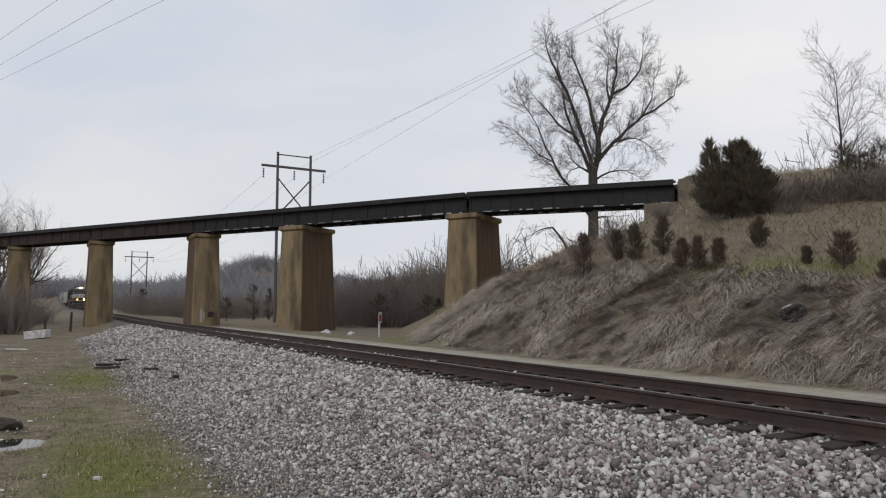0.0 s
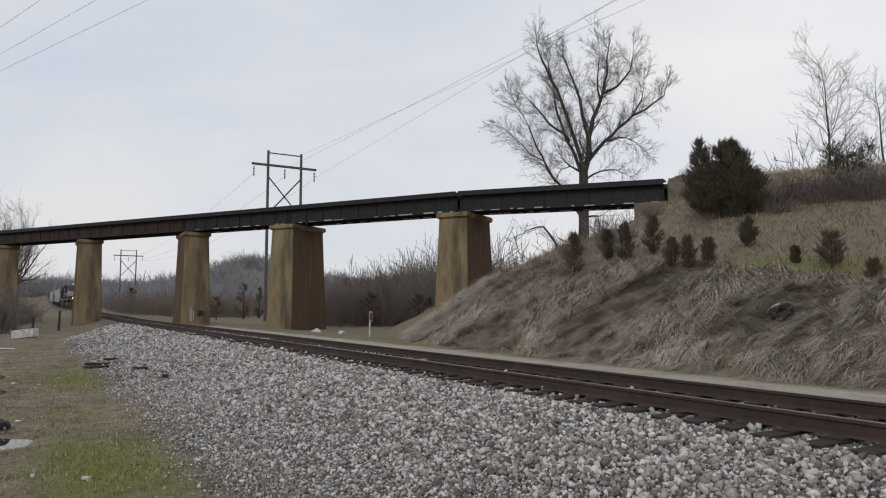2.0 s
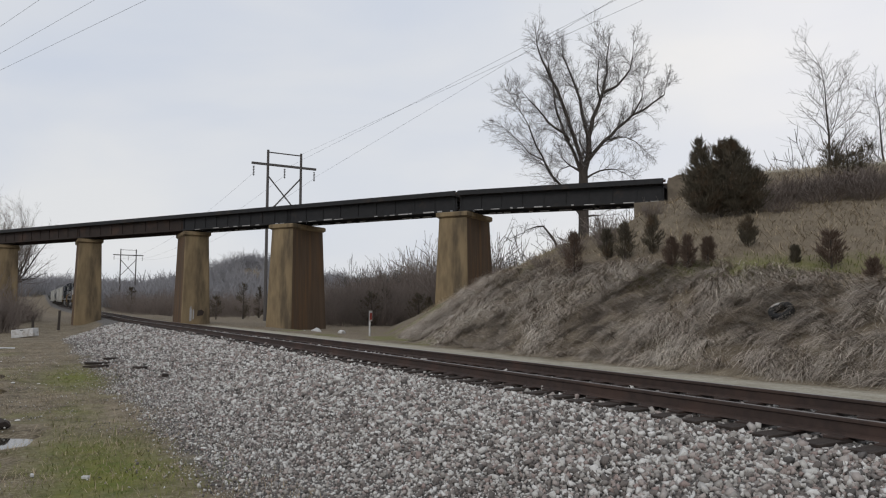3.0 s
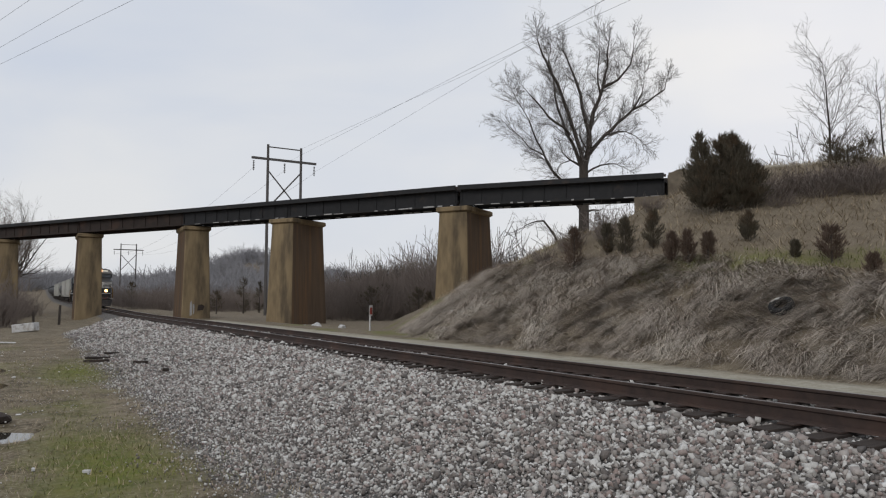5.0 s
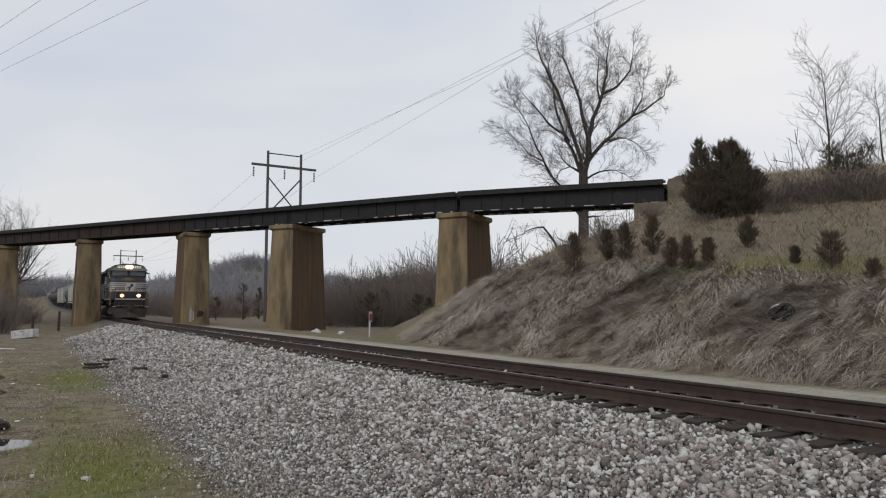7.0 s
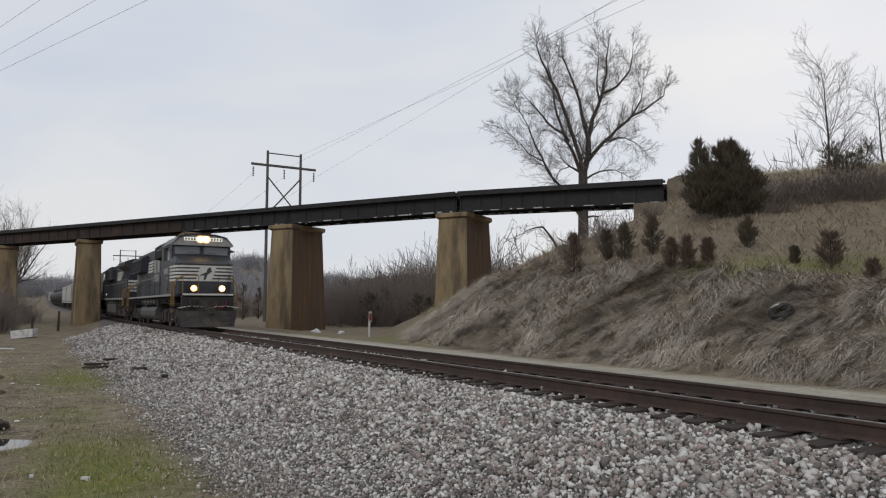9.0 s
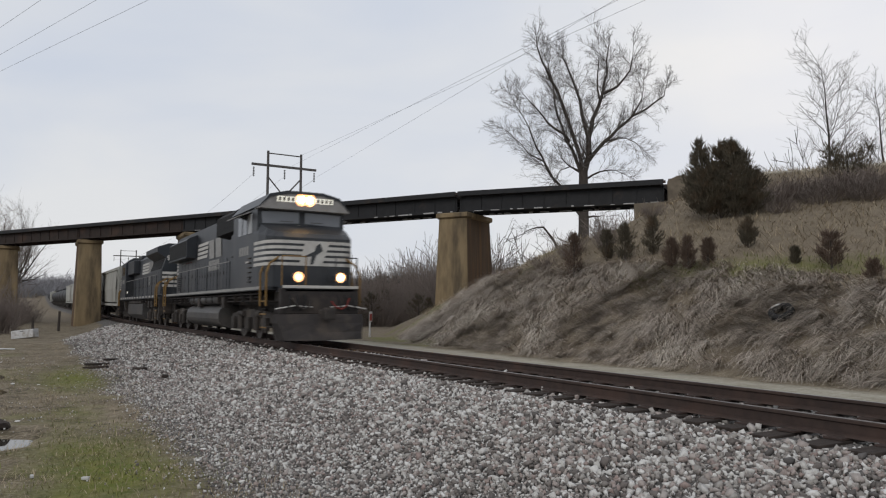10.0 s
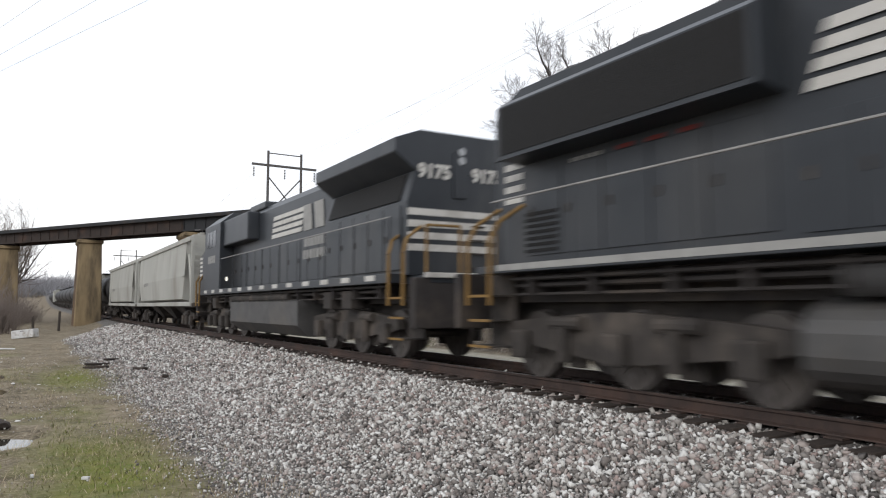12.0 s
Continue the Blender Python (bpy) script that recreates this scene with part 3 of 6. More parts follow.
def build_grass():
    rng = np.random.default_rng(5)
    # long combed-down grass on the bank
    roots, heads, ln = [], [], []
    for c in range(2900):
        y = rng.uniform(3.5, 34)
        x = 14.25 + rng.uniform(0, 1) ** 0.9 * 5.4 + max(0, y - 26) * 0.41
        if noise.noise((x * 0.7, y * 0.7, 17)) < -0.12 and rng.random() < 0.5:
            continue
        swirl = noise.noise((x * 0.33, y * 0.33, 30)) * 1.9
        ang = math.pi + swirl + rng.normal(0, 0.3)
        size = rng.uniform(0.55, 1.25) * (1.4 if rng.random() < 0.15 else 1.0)
        upc = rng.uniform(0.2, 0.8)
        for b in range(26):
            rx, ry = x + rng.normal(0, 0.09), y + rng.normal(0, 0.09)
            a = ang + rng.normal(0, 0.2)
            roots.append((rx, ry, ground_z(rx, ry) - 0.02))
            heads.append((math.cos(a), math.sin(a), upc + rng.uniform(-0.15, 0.25)))
            ln.append(size * rng.uniform(0.6, 1.1))
    for c in range(26000):
        y = rng.uniform(3.5, 34)
        x = 14.2 + rng.uniform(0, 1) * 5.6 + max(0, y - 26) * 0.41
        a = rng.uniform(0, 6.28)
        roots.append((x, y, ground_z(x, y) - 0.02))
        heads.append((math.cos(a) - 0.5, math.sin(a), rng.uniform(0.1, 0.7)))
        ln.append(rng.uniform(0.25, 0.65))
    heads = np.array(heads)
    heads /= np.linalg.norm(heads, axis=1)[:, None]
    ln = np.array(ln)
    blades("dead_grass", np.array(roots), heads, ln, np.where(rng.random(len(ln)) < 0.06, 0.034, rng.uniform(0.008, 0.02, len(ln))), rng.uniform(0.35, 0.85, len(ln)), M_STRAW,
           "long grey-tan dead grass lying down the bank", "grass", rng)
    # short tan grass on the upper slope
    roots, heads, ln = [], [], []
    lush = []
    while len(roots) < 46000:
        x, y = rng.uniform(17.5, 46), rng.uniform(2, 44)
        if math.hypot(x, y) > 58:
            continue
        a, up = rng.uniform(0, 6.28), rng.uniform(0.6, 1.6)
        z = ground_z(x, y)
        if z < 0.6:
            continue
        if math.exp(-((z - 2.25) / 0.45) ** 2 - ((y - 14.5) / 4.5) ** 2) > 0.35 + 0.5 * noise.noise((x * 0.8, y * 0.8, 14)):
            lush.append((x, y, z - 0.02))
            continue
        roots.append((x, y, z - 0.02))
        heads.append((math.cos(a) - 0.4, math.sin(a), up))
        ln.append(rng.uniform(0.18, 0.55) * (1.3 if noise.noise((x * 0.5, y * 0.5, 3)) > 0.0 else 0.8))
    heads = np.array(heads)
    heads /= np.linalg.norm(heads, axis=1)[:, None]
    ln = np.array(ln)
    blades("hill_grass", np.array(roots), heads, ln, rng.uniform(0.012, 0.03, len(ln)), rng.uniform(0.1, 0.5, len(ln)), M_TAN,
           "short tan winter grass on the hillside", "grass", rng, 3)
    lush = np.array([p for p in lush for _ in range(3)])
    lush[:, :2] += rng.normal(0, 0.12, (len(lush), 2))
    up = np.column_stack([rng.normal(0, 0.5, len(lush)), rng.normal(0, 0.5, len(lush)), np.ones(len(lush))])
    up /= np.linalg.norm(up, axis=1)[:, None]
    blades("bench_grass", lush, up, rng.uniform(0.1, 0.3, len(lush)), rng.uniform(0.012, 0.025, len(lush)), rng.uniform(0.1, 0.4, len(lush)), M_GREEN,
           "fresh green grass on the bench of the bank", "grass", rng, 2)
    # green and tan tufts on the near verge
    for name, mat, want, label in (("verge_grass", M_GREEN, 8000, "short green grass patches on the dirt verge"), ("verge_straw", M_TAN, 26000, "short tan grass tufts on the dirt verge")):
        roots, heads, ln = [], [], []
        tries = 0
        while len(roots) < want and tries < 400000:
            tries += 1
            y = 4 + rng.uniform(0, 1) ** 1.7 * 36
            x = rng.uniform(-2.2, 2.3)
            p = 0.75 * math.exp(-((x - 0.75) / 0.75) ** 2 - ((y - 8.3) / 2.4) ** 2) + 0.7 * math.exp(-((x - 1.0) / 0.9) ** 2 - ((y - 19.5) / 3.5) ** 2)
            p += 0.1 * step(0.0, 0.5, noise.noise((x * 0.55, y * 0.28, 21)))
            if mat is M_TAN:
                p = 0.12 + 0.6 * step(-0.2, 0.5, noise.noise((x * 1.3, y * 0.8, 33))) + 0.15 * p
            if rng.random() > p or (x + 0.35) ** 2 / 0.5 + (y - 12.2) ** 2 / 1.2 < 1:
                continue
            a = rng.uniform(0, 6.28)
            roots.append((x, y, ground_z(x, y) - 0.01))
            heads.append((math.cos(a), math.sin(a), rng.uniform(0.5, 1.8)))
            ln.append(rng.uniform(0.04, 0.15))
        heads = np.array(heads)
        heads /= np.linalg.norm(heads, axis=1)[:, None]
        ln = np.array(ln)
        blades(name, np.array(roots), heads, ln, rng.uniform(0.004, 0.009, len(ln)), rng.uniform(0.1, 0.5, len(ln)), mat, label, "grass", rng, 2)


build_grass()


# ---- the train ----
M_BLACK = material("black_locomotive_paint", (0.033, 0.037, 0.043), 0.42, tint=(0.022, 0.025, 0.03), scale=1.2, stain=(0.058, 0.057, 0.057),
                   stain_scale=0.6, stain_at=(0.5, 0.85), bump=0.03, spec=0.35, stretch=(1, 1, 0.5))
M_GRIME = material("grimy_underframe", (0.058, 0.05, 0.045), 0.85, tint=(0.028, 0.025, 0.023), scale=4, stain=(0.095, 0.08, 0.068), stain_scale=1.5, bump=0.25, bump_scale=25)
M_TANK = material("dusty_fuel_tank_paint", (0.095, 0.092, 0.09), 0.5, tint=(0.045, 0.043, 0.042), scale=2, stain=(0.1, 0.09, 0.08), bump=0.05)
M_GRILLE = material("dark_radiator_mesh", (0.016, 0.015, 0.015), 0.8, tint=(0.008, 0.008, 0.008), scale=30, bump=0.4, bump_scale=50)
M_WHITE = material("dull_white_paint", (0.60, 0.585, 0.55), 0.6, tint=(0.42, 0.40, 0.37), scale=3, stain=(0.33, 0.3, 0.27), stain_scale=2.0, stain_at=(0.55, 0.8))
M_LETTER = material("weathered_letter_paint", (0.34, 0.335, 0.315), 0.6, tint=(0.22, 0.214, 0.205), scale=4)
M_VISOR = material("grey_cab_roof_paint", (0.33, 0.32, 0.31), 0.6, tint=(0.2, 0.19, 0.18), scale=3)
M_AMBER = material("faded_yellow_rail_paint", (0.24, 0.14, 0.04), 0.6, tint=(0.15, 0.088, 0.03), scale=6)
M_GLASS = material("dark_cab_glass", (0.02, 0.024, 0.03), 0.12, tint=(0.015, 0.018, 0.022), scale=1, spec=0.9)
# pane base lightened to grey: the reflected sky is put into its colour
M_WIND = material("windscreen_painted_sky", (0.17, 0.18, 0.2), 0.15, tint=(0.12, 0.13, 0.145), scale=0.6, spec=0.8)
M_SHADE = material("pale_window_blind", (0.42, 0.43, 0.44), 0.5, tint=(0.3, 0.31, 0.32), scale=2)
M_STEEL = material("worn_wheel_steel", (0.14, 0.125, 0.115), 0.5, metal=0.5, tint=(0.07, 0.06, 0.055), scale=6)
M_PLOUGH = material("dusty_black_pilot_steel", (0.042, 0.036, 0.034), 0.75, tint=(0.025, 0.022, 0.021), scale=3, stain=(0.072, 0.058, 0.048), stain_scale=1.2, bump=0.1)
M_HOSE = material("red_brake_hose_rubber", (0.2, 0.035, 0.025), 0.7, tint=(0.12, 0.02, 0.02), scale=6)
M_HOPPER = material("pale_grey_hopper_paint", (0.40, 0.395, 0.36), 0.6, tint=(0.32, 0.315, 0.285), scale=0.8, stain=(0.22, 0.2, 0.17), stain_scale=0.6,
                    stain_at=(0.5, 0.85), bump=0.05, stretch=(1, 1, 0.4))
M_TANKCAR = material("sooty_black_tank_paint", (0.03, 0.03, 0.033), 0.65, tint=(0.025, 0.025, 0.027), scale=1.2, stain=(0.085, 0.08, 0.075), stain_scale=0.7)
G_HEAD = glow("lit_headlight", (1.0, 0.6, 0.2), 70)
G_DITCH = glow("lit_ditch_lamp", (1.0, 0.5, 0.11), 90)
G_DITCH_DIM = glow("dim_ditch_lamp", (1.0, 0.46, 0.09), 14)
# glowing discs added behind the lamps to stand for their amber halo
G_HALO = glow("amber_halo_glow", (1.0, 0.36, 0.06), 1.5)
G_BOARD = glow("lit_number_board", (1.0, 0.95, 0.78), 0.42)
TRAIN, ROLLING = [], []
WHEEL_R = 0.53


def slab(name, parent, mat, x0, x1, y0, y1, z0, z1, bevel=0.0, label=""):
    return part(name, cube(x0, x1, y0, y1, z0, z1, bevel), mat, parent, label)


def wheelset(parent, y, r=WHEEL_R, keyed=True):
    bm = bmesh.new()
    for s in (-1, 1):
        rod(bm, (s * 0.69, 0, 0), (s * 0.82, 0, 0), r, 24)
        rod(bm, (s * 0.66, 0, 0), (s * 0.69, 0, 0), r + 0.03, 24)
        rod(bm, (s * 0.82, 0, 0), (s * 0.86, 0, 0), 0.16, 12)
        for k in range(6):
            a = k * math.pi / 3
            box(bm, s * 0.825 - 0.006, s * 0.825 + 0.006, 0.3 * math.cos(a) - 0.045, 0.3 * math.cos(a) + 0.045, 0.3 * math.sin(a) - 0.045, 0.3 * math.sin(a) + 0.045)
    rod(bm, (-0.7, 0, 0), (0.7, 0, 0), 0.09, 10)
    ob = part("wheelset", bm, M_STEEL, parent)
    ob.location = (0, y, r + 0.004)
    if keyed:
        ROLLING.append((ob, y, r))
    return ob


def truck(parent, yc, axles, r=WHEEL_R, mat=None, keyed=True):
    """A bogie: two cast side frames, a bolster, brake gear and its wheelsets."""
    mat = mat or M_GRIME
    y0, y1 = min(axles), max(axles)
    for s in (-1, 1):
        x0, x1 = sorted((s * 0.95, s * 1.13))
        pts = [(yc + y0 - 0.55, r + 0.12), (yc + y0 - 0.5, r + 0.34), (yc + y0 + 0.3, r + 0.42)]
        pts += [(yc - 0.35, r + 0.52), (yc + 0.35, r + 0.52), (yc + y1 - 0.3, r + 0.42), (yc + y1 + 0.5, r + 0.34), (yc + y1 + 0.55, r + 0.12)]
        pts += [(yc + y1 + 0.25, r + 0.05), (yc + y1 - 0.45, r - 0.02), (yc + 0.4, r - 0.16), (yc - 0.4, r - 0.16), (yc + y0 + 0.45, r - 0.02), (yc + y0 - 0.25, r + 0.05)]
        bm = bmesh.new()
        prism(bm, pts, "x", x0, x1)
        part("side_frame", bm, mat, parent)
        for a in axles:
            xa, xb = sorted((s * 1.12, s * 1.27))
            slab("axle_box", parent, mat, xa, xb, yc + a - 0.19, yc + a + 0.19, r - 0.2, r + 0.24, 0.04)
        mids = [(a + b) / 2 for a, b in zip(axles[:-1], axles[1:])]
        for q in mids:
            bm = rod(bmesh.new(), (s * 1.2, yc + q, r - 0.2), (s * 1.2, yc + q, r + 0.3), 0.11, 10)
            part("spring", bm, mat, parent)
            bm = rod(bmesh.new(), (s * 1.18, yc + q - 0.4, r + 0.36), (s * 1.18, yc + q + 0.25, r + 0.36), 0.1, 10)
            part("brake_cylinder", bm, mat, parent)
            slab("brake_shoe", parent, mat, *sorted((s * 0.86, s * 0.94)), yc + q - 0.2, yc + q + 0.2, r - 0.3, r + 0.1, 0.02)
    slab("bolster", parent, mat, -0.95, 0.95, yc - 0.3, yc + 0.3, r + 0.1, r + 0.5)
    for a in axles:
        wheelset(parent, yc + a, r, keyed)


def handrail(parent, x, y0, y1, z, deck, mat, gap=1.9):
    rail = part("handrail", rod(bmesh.new(), (x, y0, z), (x, y1, z), 0.017, 6), M_WHITE if mat is None else mat, parent)
    k = max(1, round((y1 - y0) / gap))
    for i in range(k + 1):
        y = y0 + (y1 - y0) * i / k
        part("stanchion", rod(bmesh.new(), (x, y, deck), (x, y, z), 0.02, 6), M_BLACK, rail)


def steps(parent, y, flip):
    """Corner steps with amber grab rails on both sides; flip turns them to the far end."""
    for s in (-1, 1):
        for z in (0.5, 0.92, 1.32):
            slab("step", parent, M_GRIME, *sorted((s * 1.1, s * 1.56)), y - 0.3, y + 0.3, z - 0.03, z, 0.006)
            slab("step_edge", parent, M_AMBER, *sorted((s * 1.561, s * 1.575)), y - 0.3, y + 0.3, z - 0.04, z + 0.005, 0.003)
        slab("step_well", parent, M_GRIME, *sorted((s * 1.04, s * 1.1)), y - 0.34, y + 0.34, 0.45, 1.7)
        for dy in (-0.33, 0.33):
            pts = [(s * 1.58, y + dy, 1.15), (s * 1.58, y + dy, 2.2), (s * 1.45, y + dy + 0.1 * flip, 2.5), (s * 1.05, y + dy + 0.22 * flip, 2.78)]
            part("grab_rail", pipe(pts, 0.036, 8), M_AMBER, parent, "faded yellow grab rail")


def coupler(parent, y, way):
    slab("coupler", parent, M_GRIME, -0.13, 0.13, *sorted((y, y + way * 0.75)), 0.78, 1.04, 0.04)
    slab("coupler_knuckle", parent, M_GRIME, -0.2, 0.16, *sorted((y - way * 0.02, y + way * 0.24)), 0.72, 1.1, 0.06)


def bars(parent, x, y0, y1, z0, z1, count, slant=0.0, mat=None, label=""):
    """Horizontal painted stripes on a side at x, spread between two heights."""
    s = 1 if x > 0 else -1
    h = (z1 - z0) / (count * 1.5 - 0.5)
    for i in range(count):
        za = z0 + i * h * 1.5
        bm = bmesh.new()
        prism(bm, [(y0 + slant * (za - z0), za), (y1 + slant * (za - z0), za), (y1 + slant * (za + h - z0), za + h), (y0 + slant * (za + h - z0), za + h)], "x", *sorted((x, x + s * 0.006)))
        part("painted_stripe", bm, mat or M_WHITE, parent, label)


def emblem(parent, x, y0, y1, z0, z1):
    """The owner's initials reduced to two plain slanted blocks, over two small unreadable rows."""
    s = 1 if x > 0 else -1
    w = (y1 - y0)
    for a, b in ((0.0, 0.46), (0.54, 1.0)):
        bm = bmesh.new()
        prism(bm, [(y0 + w * a, z0), (y0 + w * b - 0.12, z0), (y0 + w * b, z1), (y0 + w * a + 0.12, z1)], "x", *sorted((x, x + s * 0.006)))
        part("emblem_block", bm, M_LETTER, parent)


def word_bars(parent, x, y0, y1, z0, z1, letters):
    s = 1 if x > 0 else -1
    k = (y1 - y0) / letters
    for i in range(letters):
        slab("letter_bar", parent, M_LETTER, *sorted((x, x + s * 0.005)), y0 + i * k, y0 + (i + 0.72) * k, z0, z1)


def lettering(text, m, size, mat, parent):
    c = bpy.data.curves.new("lettering", "FONT")
    c.body, c.size, c.extrude, c.align_x = text, size, 0.004, "CENTER"
    c.offset = 0.018
    tmp = bpy.data.objects.new("lettering", c)
    me = bpy.data.meshes.new_from_object(tmp)
    bpy.data.objects.remove(tmp)
    me.name = "road_number"
    me.materials.clear()
    me.materials.append(mat)
    ob = new("road_number", me)
    ob.parent, ob.matrix_basis = parent, m
    ob["label"] = "white painted road number"
    return ob


def hood_ring(y, w, top, deck=1.78, shoulder=0.22):
    return [(-w, y, deck), (w, y, deck), (w, y, top - shoulder), (w - shoulder * 0.7, y, top - 0.06), (w * 0.4, y, top), (-w * 0.4, y, top), (-w + shoulder * 0.7, y, top - 0.06), (-w, y, top - shoulder)]


def access_doors(parent, x, y0, y1, z0, z1, count):
    s = 1 if x > 0 else -1
    w = (y1 - y0) / count
    for i in range(count):
        d = slab("access_door", parent, M_BLACK, *sorted((x, x + s * 0.018)), y0 + i * w + 0.02, y0 + (i + 1) * w - 0.02, z0, z1, 0.006)
        slab("latch", d, M_GRIME, *sorted((x + s * 0.018, x + s * 0.035)), y0 + (i + 0.85) * w - 0.03, y0 + (i + 0.85) * w + 0.03, (z0 + z1) / 2 - 0.07, (z0 + z1) / 2 + 0.07)


def sill_gear(parent, s, y0, y1):
    """Pipes, brackets and boxes that hang under the walkway's edge."""
    rnd = random.Random(int(y0 * 10))
    for x, z, r in ((1.38, 1.56, 0.035), (1.26, 1.46, 0.045), (1.3, 1.32, 0.025)):
        part("pipe", rod(bmesh.new(), (s * x, y0, z), (s * x, y1, z), r, 6), M_PLOUGH, parent)
    y = y0 + 0.3
    while y < y1:
        slab("bracket", parent, M_PLOUGH, *sorted((s * 0.9, s * 1.42)), y - 0.03, y + 0.03, 1.3, 1.62)
        if rnd.random() < 0.4:
            slab("valve_box", parent, M_GRIME, *sorted((s * 1.05, s * 1.4)), y + 0.15, y + rnd.uniform(0.4, 0.75), rnd.uniform(1.05, 1.2), 1.5, 0.02)
        y += rnd.uniform(0.9, 1.5)


def leading_locomotive():
    lo = thing("locomotive", Matrix(), "black wide-nosed diesel locomotive, white nose stripes, lit headlights", "locomotive", "freight train")
    slab("underframe", lo, M_PLOUGH, -0.9, 0.9, 1.55, 21.6, 1.2, 1.66)
    slab("centre_sill", lo, M_GRIME, -0.62, 0.62, 1.55, 21.6, 0.78, 1.3)
    slab("deck", lo, M_BLACK, -1.56, 1.56, 2.2, 21.0, 1.655, 1.78, 0.01)
    slab("deck_front", lo, M_BLACK, -1.15, 1.15, 1.28, 2.2, 1.6, 1.76, 0.01)
    for s in (-1, 1):
        slab("sill_stripe", lo, M_LETTER, *sorted((s * 1.561, s * 1.568)), 2.55, 20.4, 1.69, 1.785, 0.0, "dull white stripe along the sill")
    steps(lo, 2.2, 1)
    steps(lo, 20.9, -1)
    # nose and cab
    bm = bmesh.new()
    def nose_plan(grow, y1=3.6):
        return [(-1.55 - grow, y1), (-1.54 - grow, 3.0), (-1.47 - grow, 2.4), (-1.3 - grow, 2.1 - grow), (-1.04, 2.0 - grow),
                (1.04, 2.0 - grow), (1.3 + grow, 2.1 - grow), (1.47 + grow, 2.4), (1.54 + grow, 3.0), (1.55 + grow, y1)]
    low = [(x, y, 1.76) for x, y in nose_plan(0)]
    mid = [(x, y, 3.36 + max(0, y - 2.0) * 0.14) for x, y in nose_plan(0)]
    high = [(x * 0.93, min(y + 0.16, 3.6), 3.52 + max(0, y - 2.0) * 0.34) for x, y in nose_plan(0)]
    loft(bm, [low, mid, high])
    part("nose", bm, M_BLACK, lo)
    bm = bmesh.new()
    def cabring(y, z0, top):
        return [(-1.52, y, z0), (1.52, y, z0), (1.52, y, 4.42), (1.18, y, top), (0.6, y, top + 0.12), (-0.6, y, top + 0.12), (-1.18, y, top), (-1.52, y, 4.42)]
    loft(bm, [cabring(3.22, 1.76, 4.72), cabring(6.35, 1.76, 4.72)])
    part("cab", bm, M_BLACK, lo)
    bm = bmesh.new()
    prism(bm, [(-1.6, 4.37), (1.6, 4.37), (1.21, 4.80), (0.62, 4.95), (-0.62, 4.95), (-1.21, 4.80)], "y", 2.86, 3.25)
    part("visor", bm, M_VISOR, lo, "grey painted brow over the windscreen")
    bm = bmesh.new()
    prism(bm, [(-1.58, 4.43), (-1.2, 4.76), (-0.6, 4.9), (0.6, 4.9), (1.2, 4.76), (1.58, 4.43), (1.22, 4.86), (0.62, 5.0), (-0.62, 5.0), (-1.22, 4.86)], "y", 2.83, 6.45)
    part("cab_roof", bm, M_BLACK, lo)
    for s in (-1, 1):
        bm = bmesh.new()
        prism(bm, [(s * 0.1, 3.95), (s * 1.36, 3.90), (s * 1.4, 4.3), (s * 0.1, 4.34)], "y", 3.2, 3.214)
        part("windscreen", bm, M_WIND, lo, "windscreen pane with sky reflection in its colour")
        slab("wiper", lo, M_GRIME, *sorted((s * 0.3, s * 0.75)), 3.185, 3.198, 3.99, 4.01)
        x = s * 1.521
        for a, b in ((3.85, 4.35), (4.45, 5.0), (5.1, 5.65)):
            slab("side_window", lo, M_SHADE if a == 3.85 else M_GLASS, *sorted((x, x + s * 0.012)), a, b, 3.62, 4.28, 0.0, "cab side window pane")
        bm = bmesh.new()
        prism(bm, [(s * 1.53, 4.36), (s * 1.95, 4.2), (s * 1.95, 4.17), (s * 1.53, 4.33)], "y", 3.95, 5.6)
        part("awning", bm, M_VISOR, lo)
        word_bars(lo, x, 4.25, 5.55, 2.9, 3.2, 4)
        slab("builder_plate", lo, M_WHITE, *sorted((x, x + s * 0.006)), 4.2, 4.6, 2.62, 2.68)
        slab("rung", lo, M_BLACK, *sorted((x, x + s * 0.05)), 3.9, 4.25, 2.05, 2.08)
        for k in range(6):
            slab("rung", lo, M_GRIME, *sorted((x, x + s * 0.05)), 3.85, 4.2, 1.95 + 0.16 * k, 1.98 + 0.16 * k)
        slab("number_board", lo, G_BOARD, *sorted((s * 0.34, s * 0.98)), 2.845, 2.86, 4.62, 4.8, 0.0, "lit white number board")
        for k in range(4):
            slab("number_mark", lo, M_GRIME, *sorted((s * (0.4 + 0.15 * k), s * (0.48 + 0.15 * k))), 2.84, 2.8445, 4.65, 4.77)
        bm = rod(bmesh.new(), (s * 0.14, 2.855, 4.72), (s * 0.14, 2.83, 4.72), 0.115, 20)
        part("headlight", bm, G_HEAD, lo, "lit sealed-beam headlight")
        # added glow disc: the headlight's halo, wider than its lens
        bm = rod(bmesh.new(), (s * 0.14, 2.858, 4.72), (s * 0.14, 2.846, 4.72), 0.22, 20)
        part("halo_disc", bm, G_HALO, lo, "amber halo disc around the headlight")
        bm = rod(bmesh.new(), (s * 0.7, 1.4, 2.06), (s * 0.7, 1.37, 2.06), 0.095, 20)
        part("ditch_light", bm, G_DITCH if s > 0 else G_DITCH_DIM, lo, "amber lit ditch light")
        bm = rod(bmesh.new(), (s * 0.7, 1.41, 2.06), (s * 0.7, 1.385, 2.06), 0.165, 20)
        part("halo_disc", bm, G_HALO, lo, "amber halo disc around the ditch light")
        bm = rod(bmesh.new(), (s * 0.7, 1.62, 2.06), (s * 0.7, 1.4, 2.06), 0.18, 16)
        part("lamp_housing", bm, M_BLACK, lo)
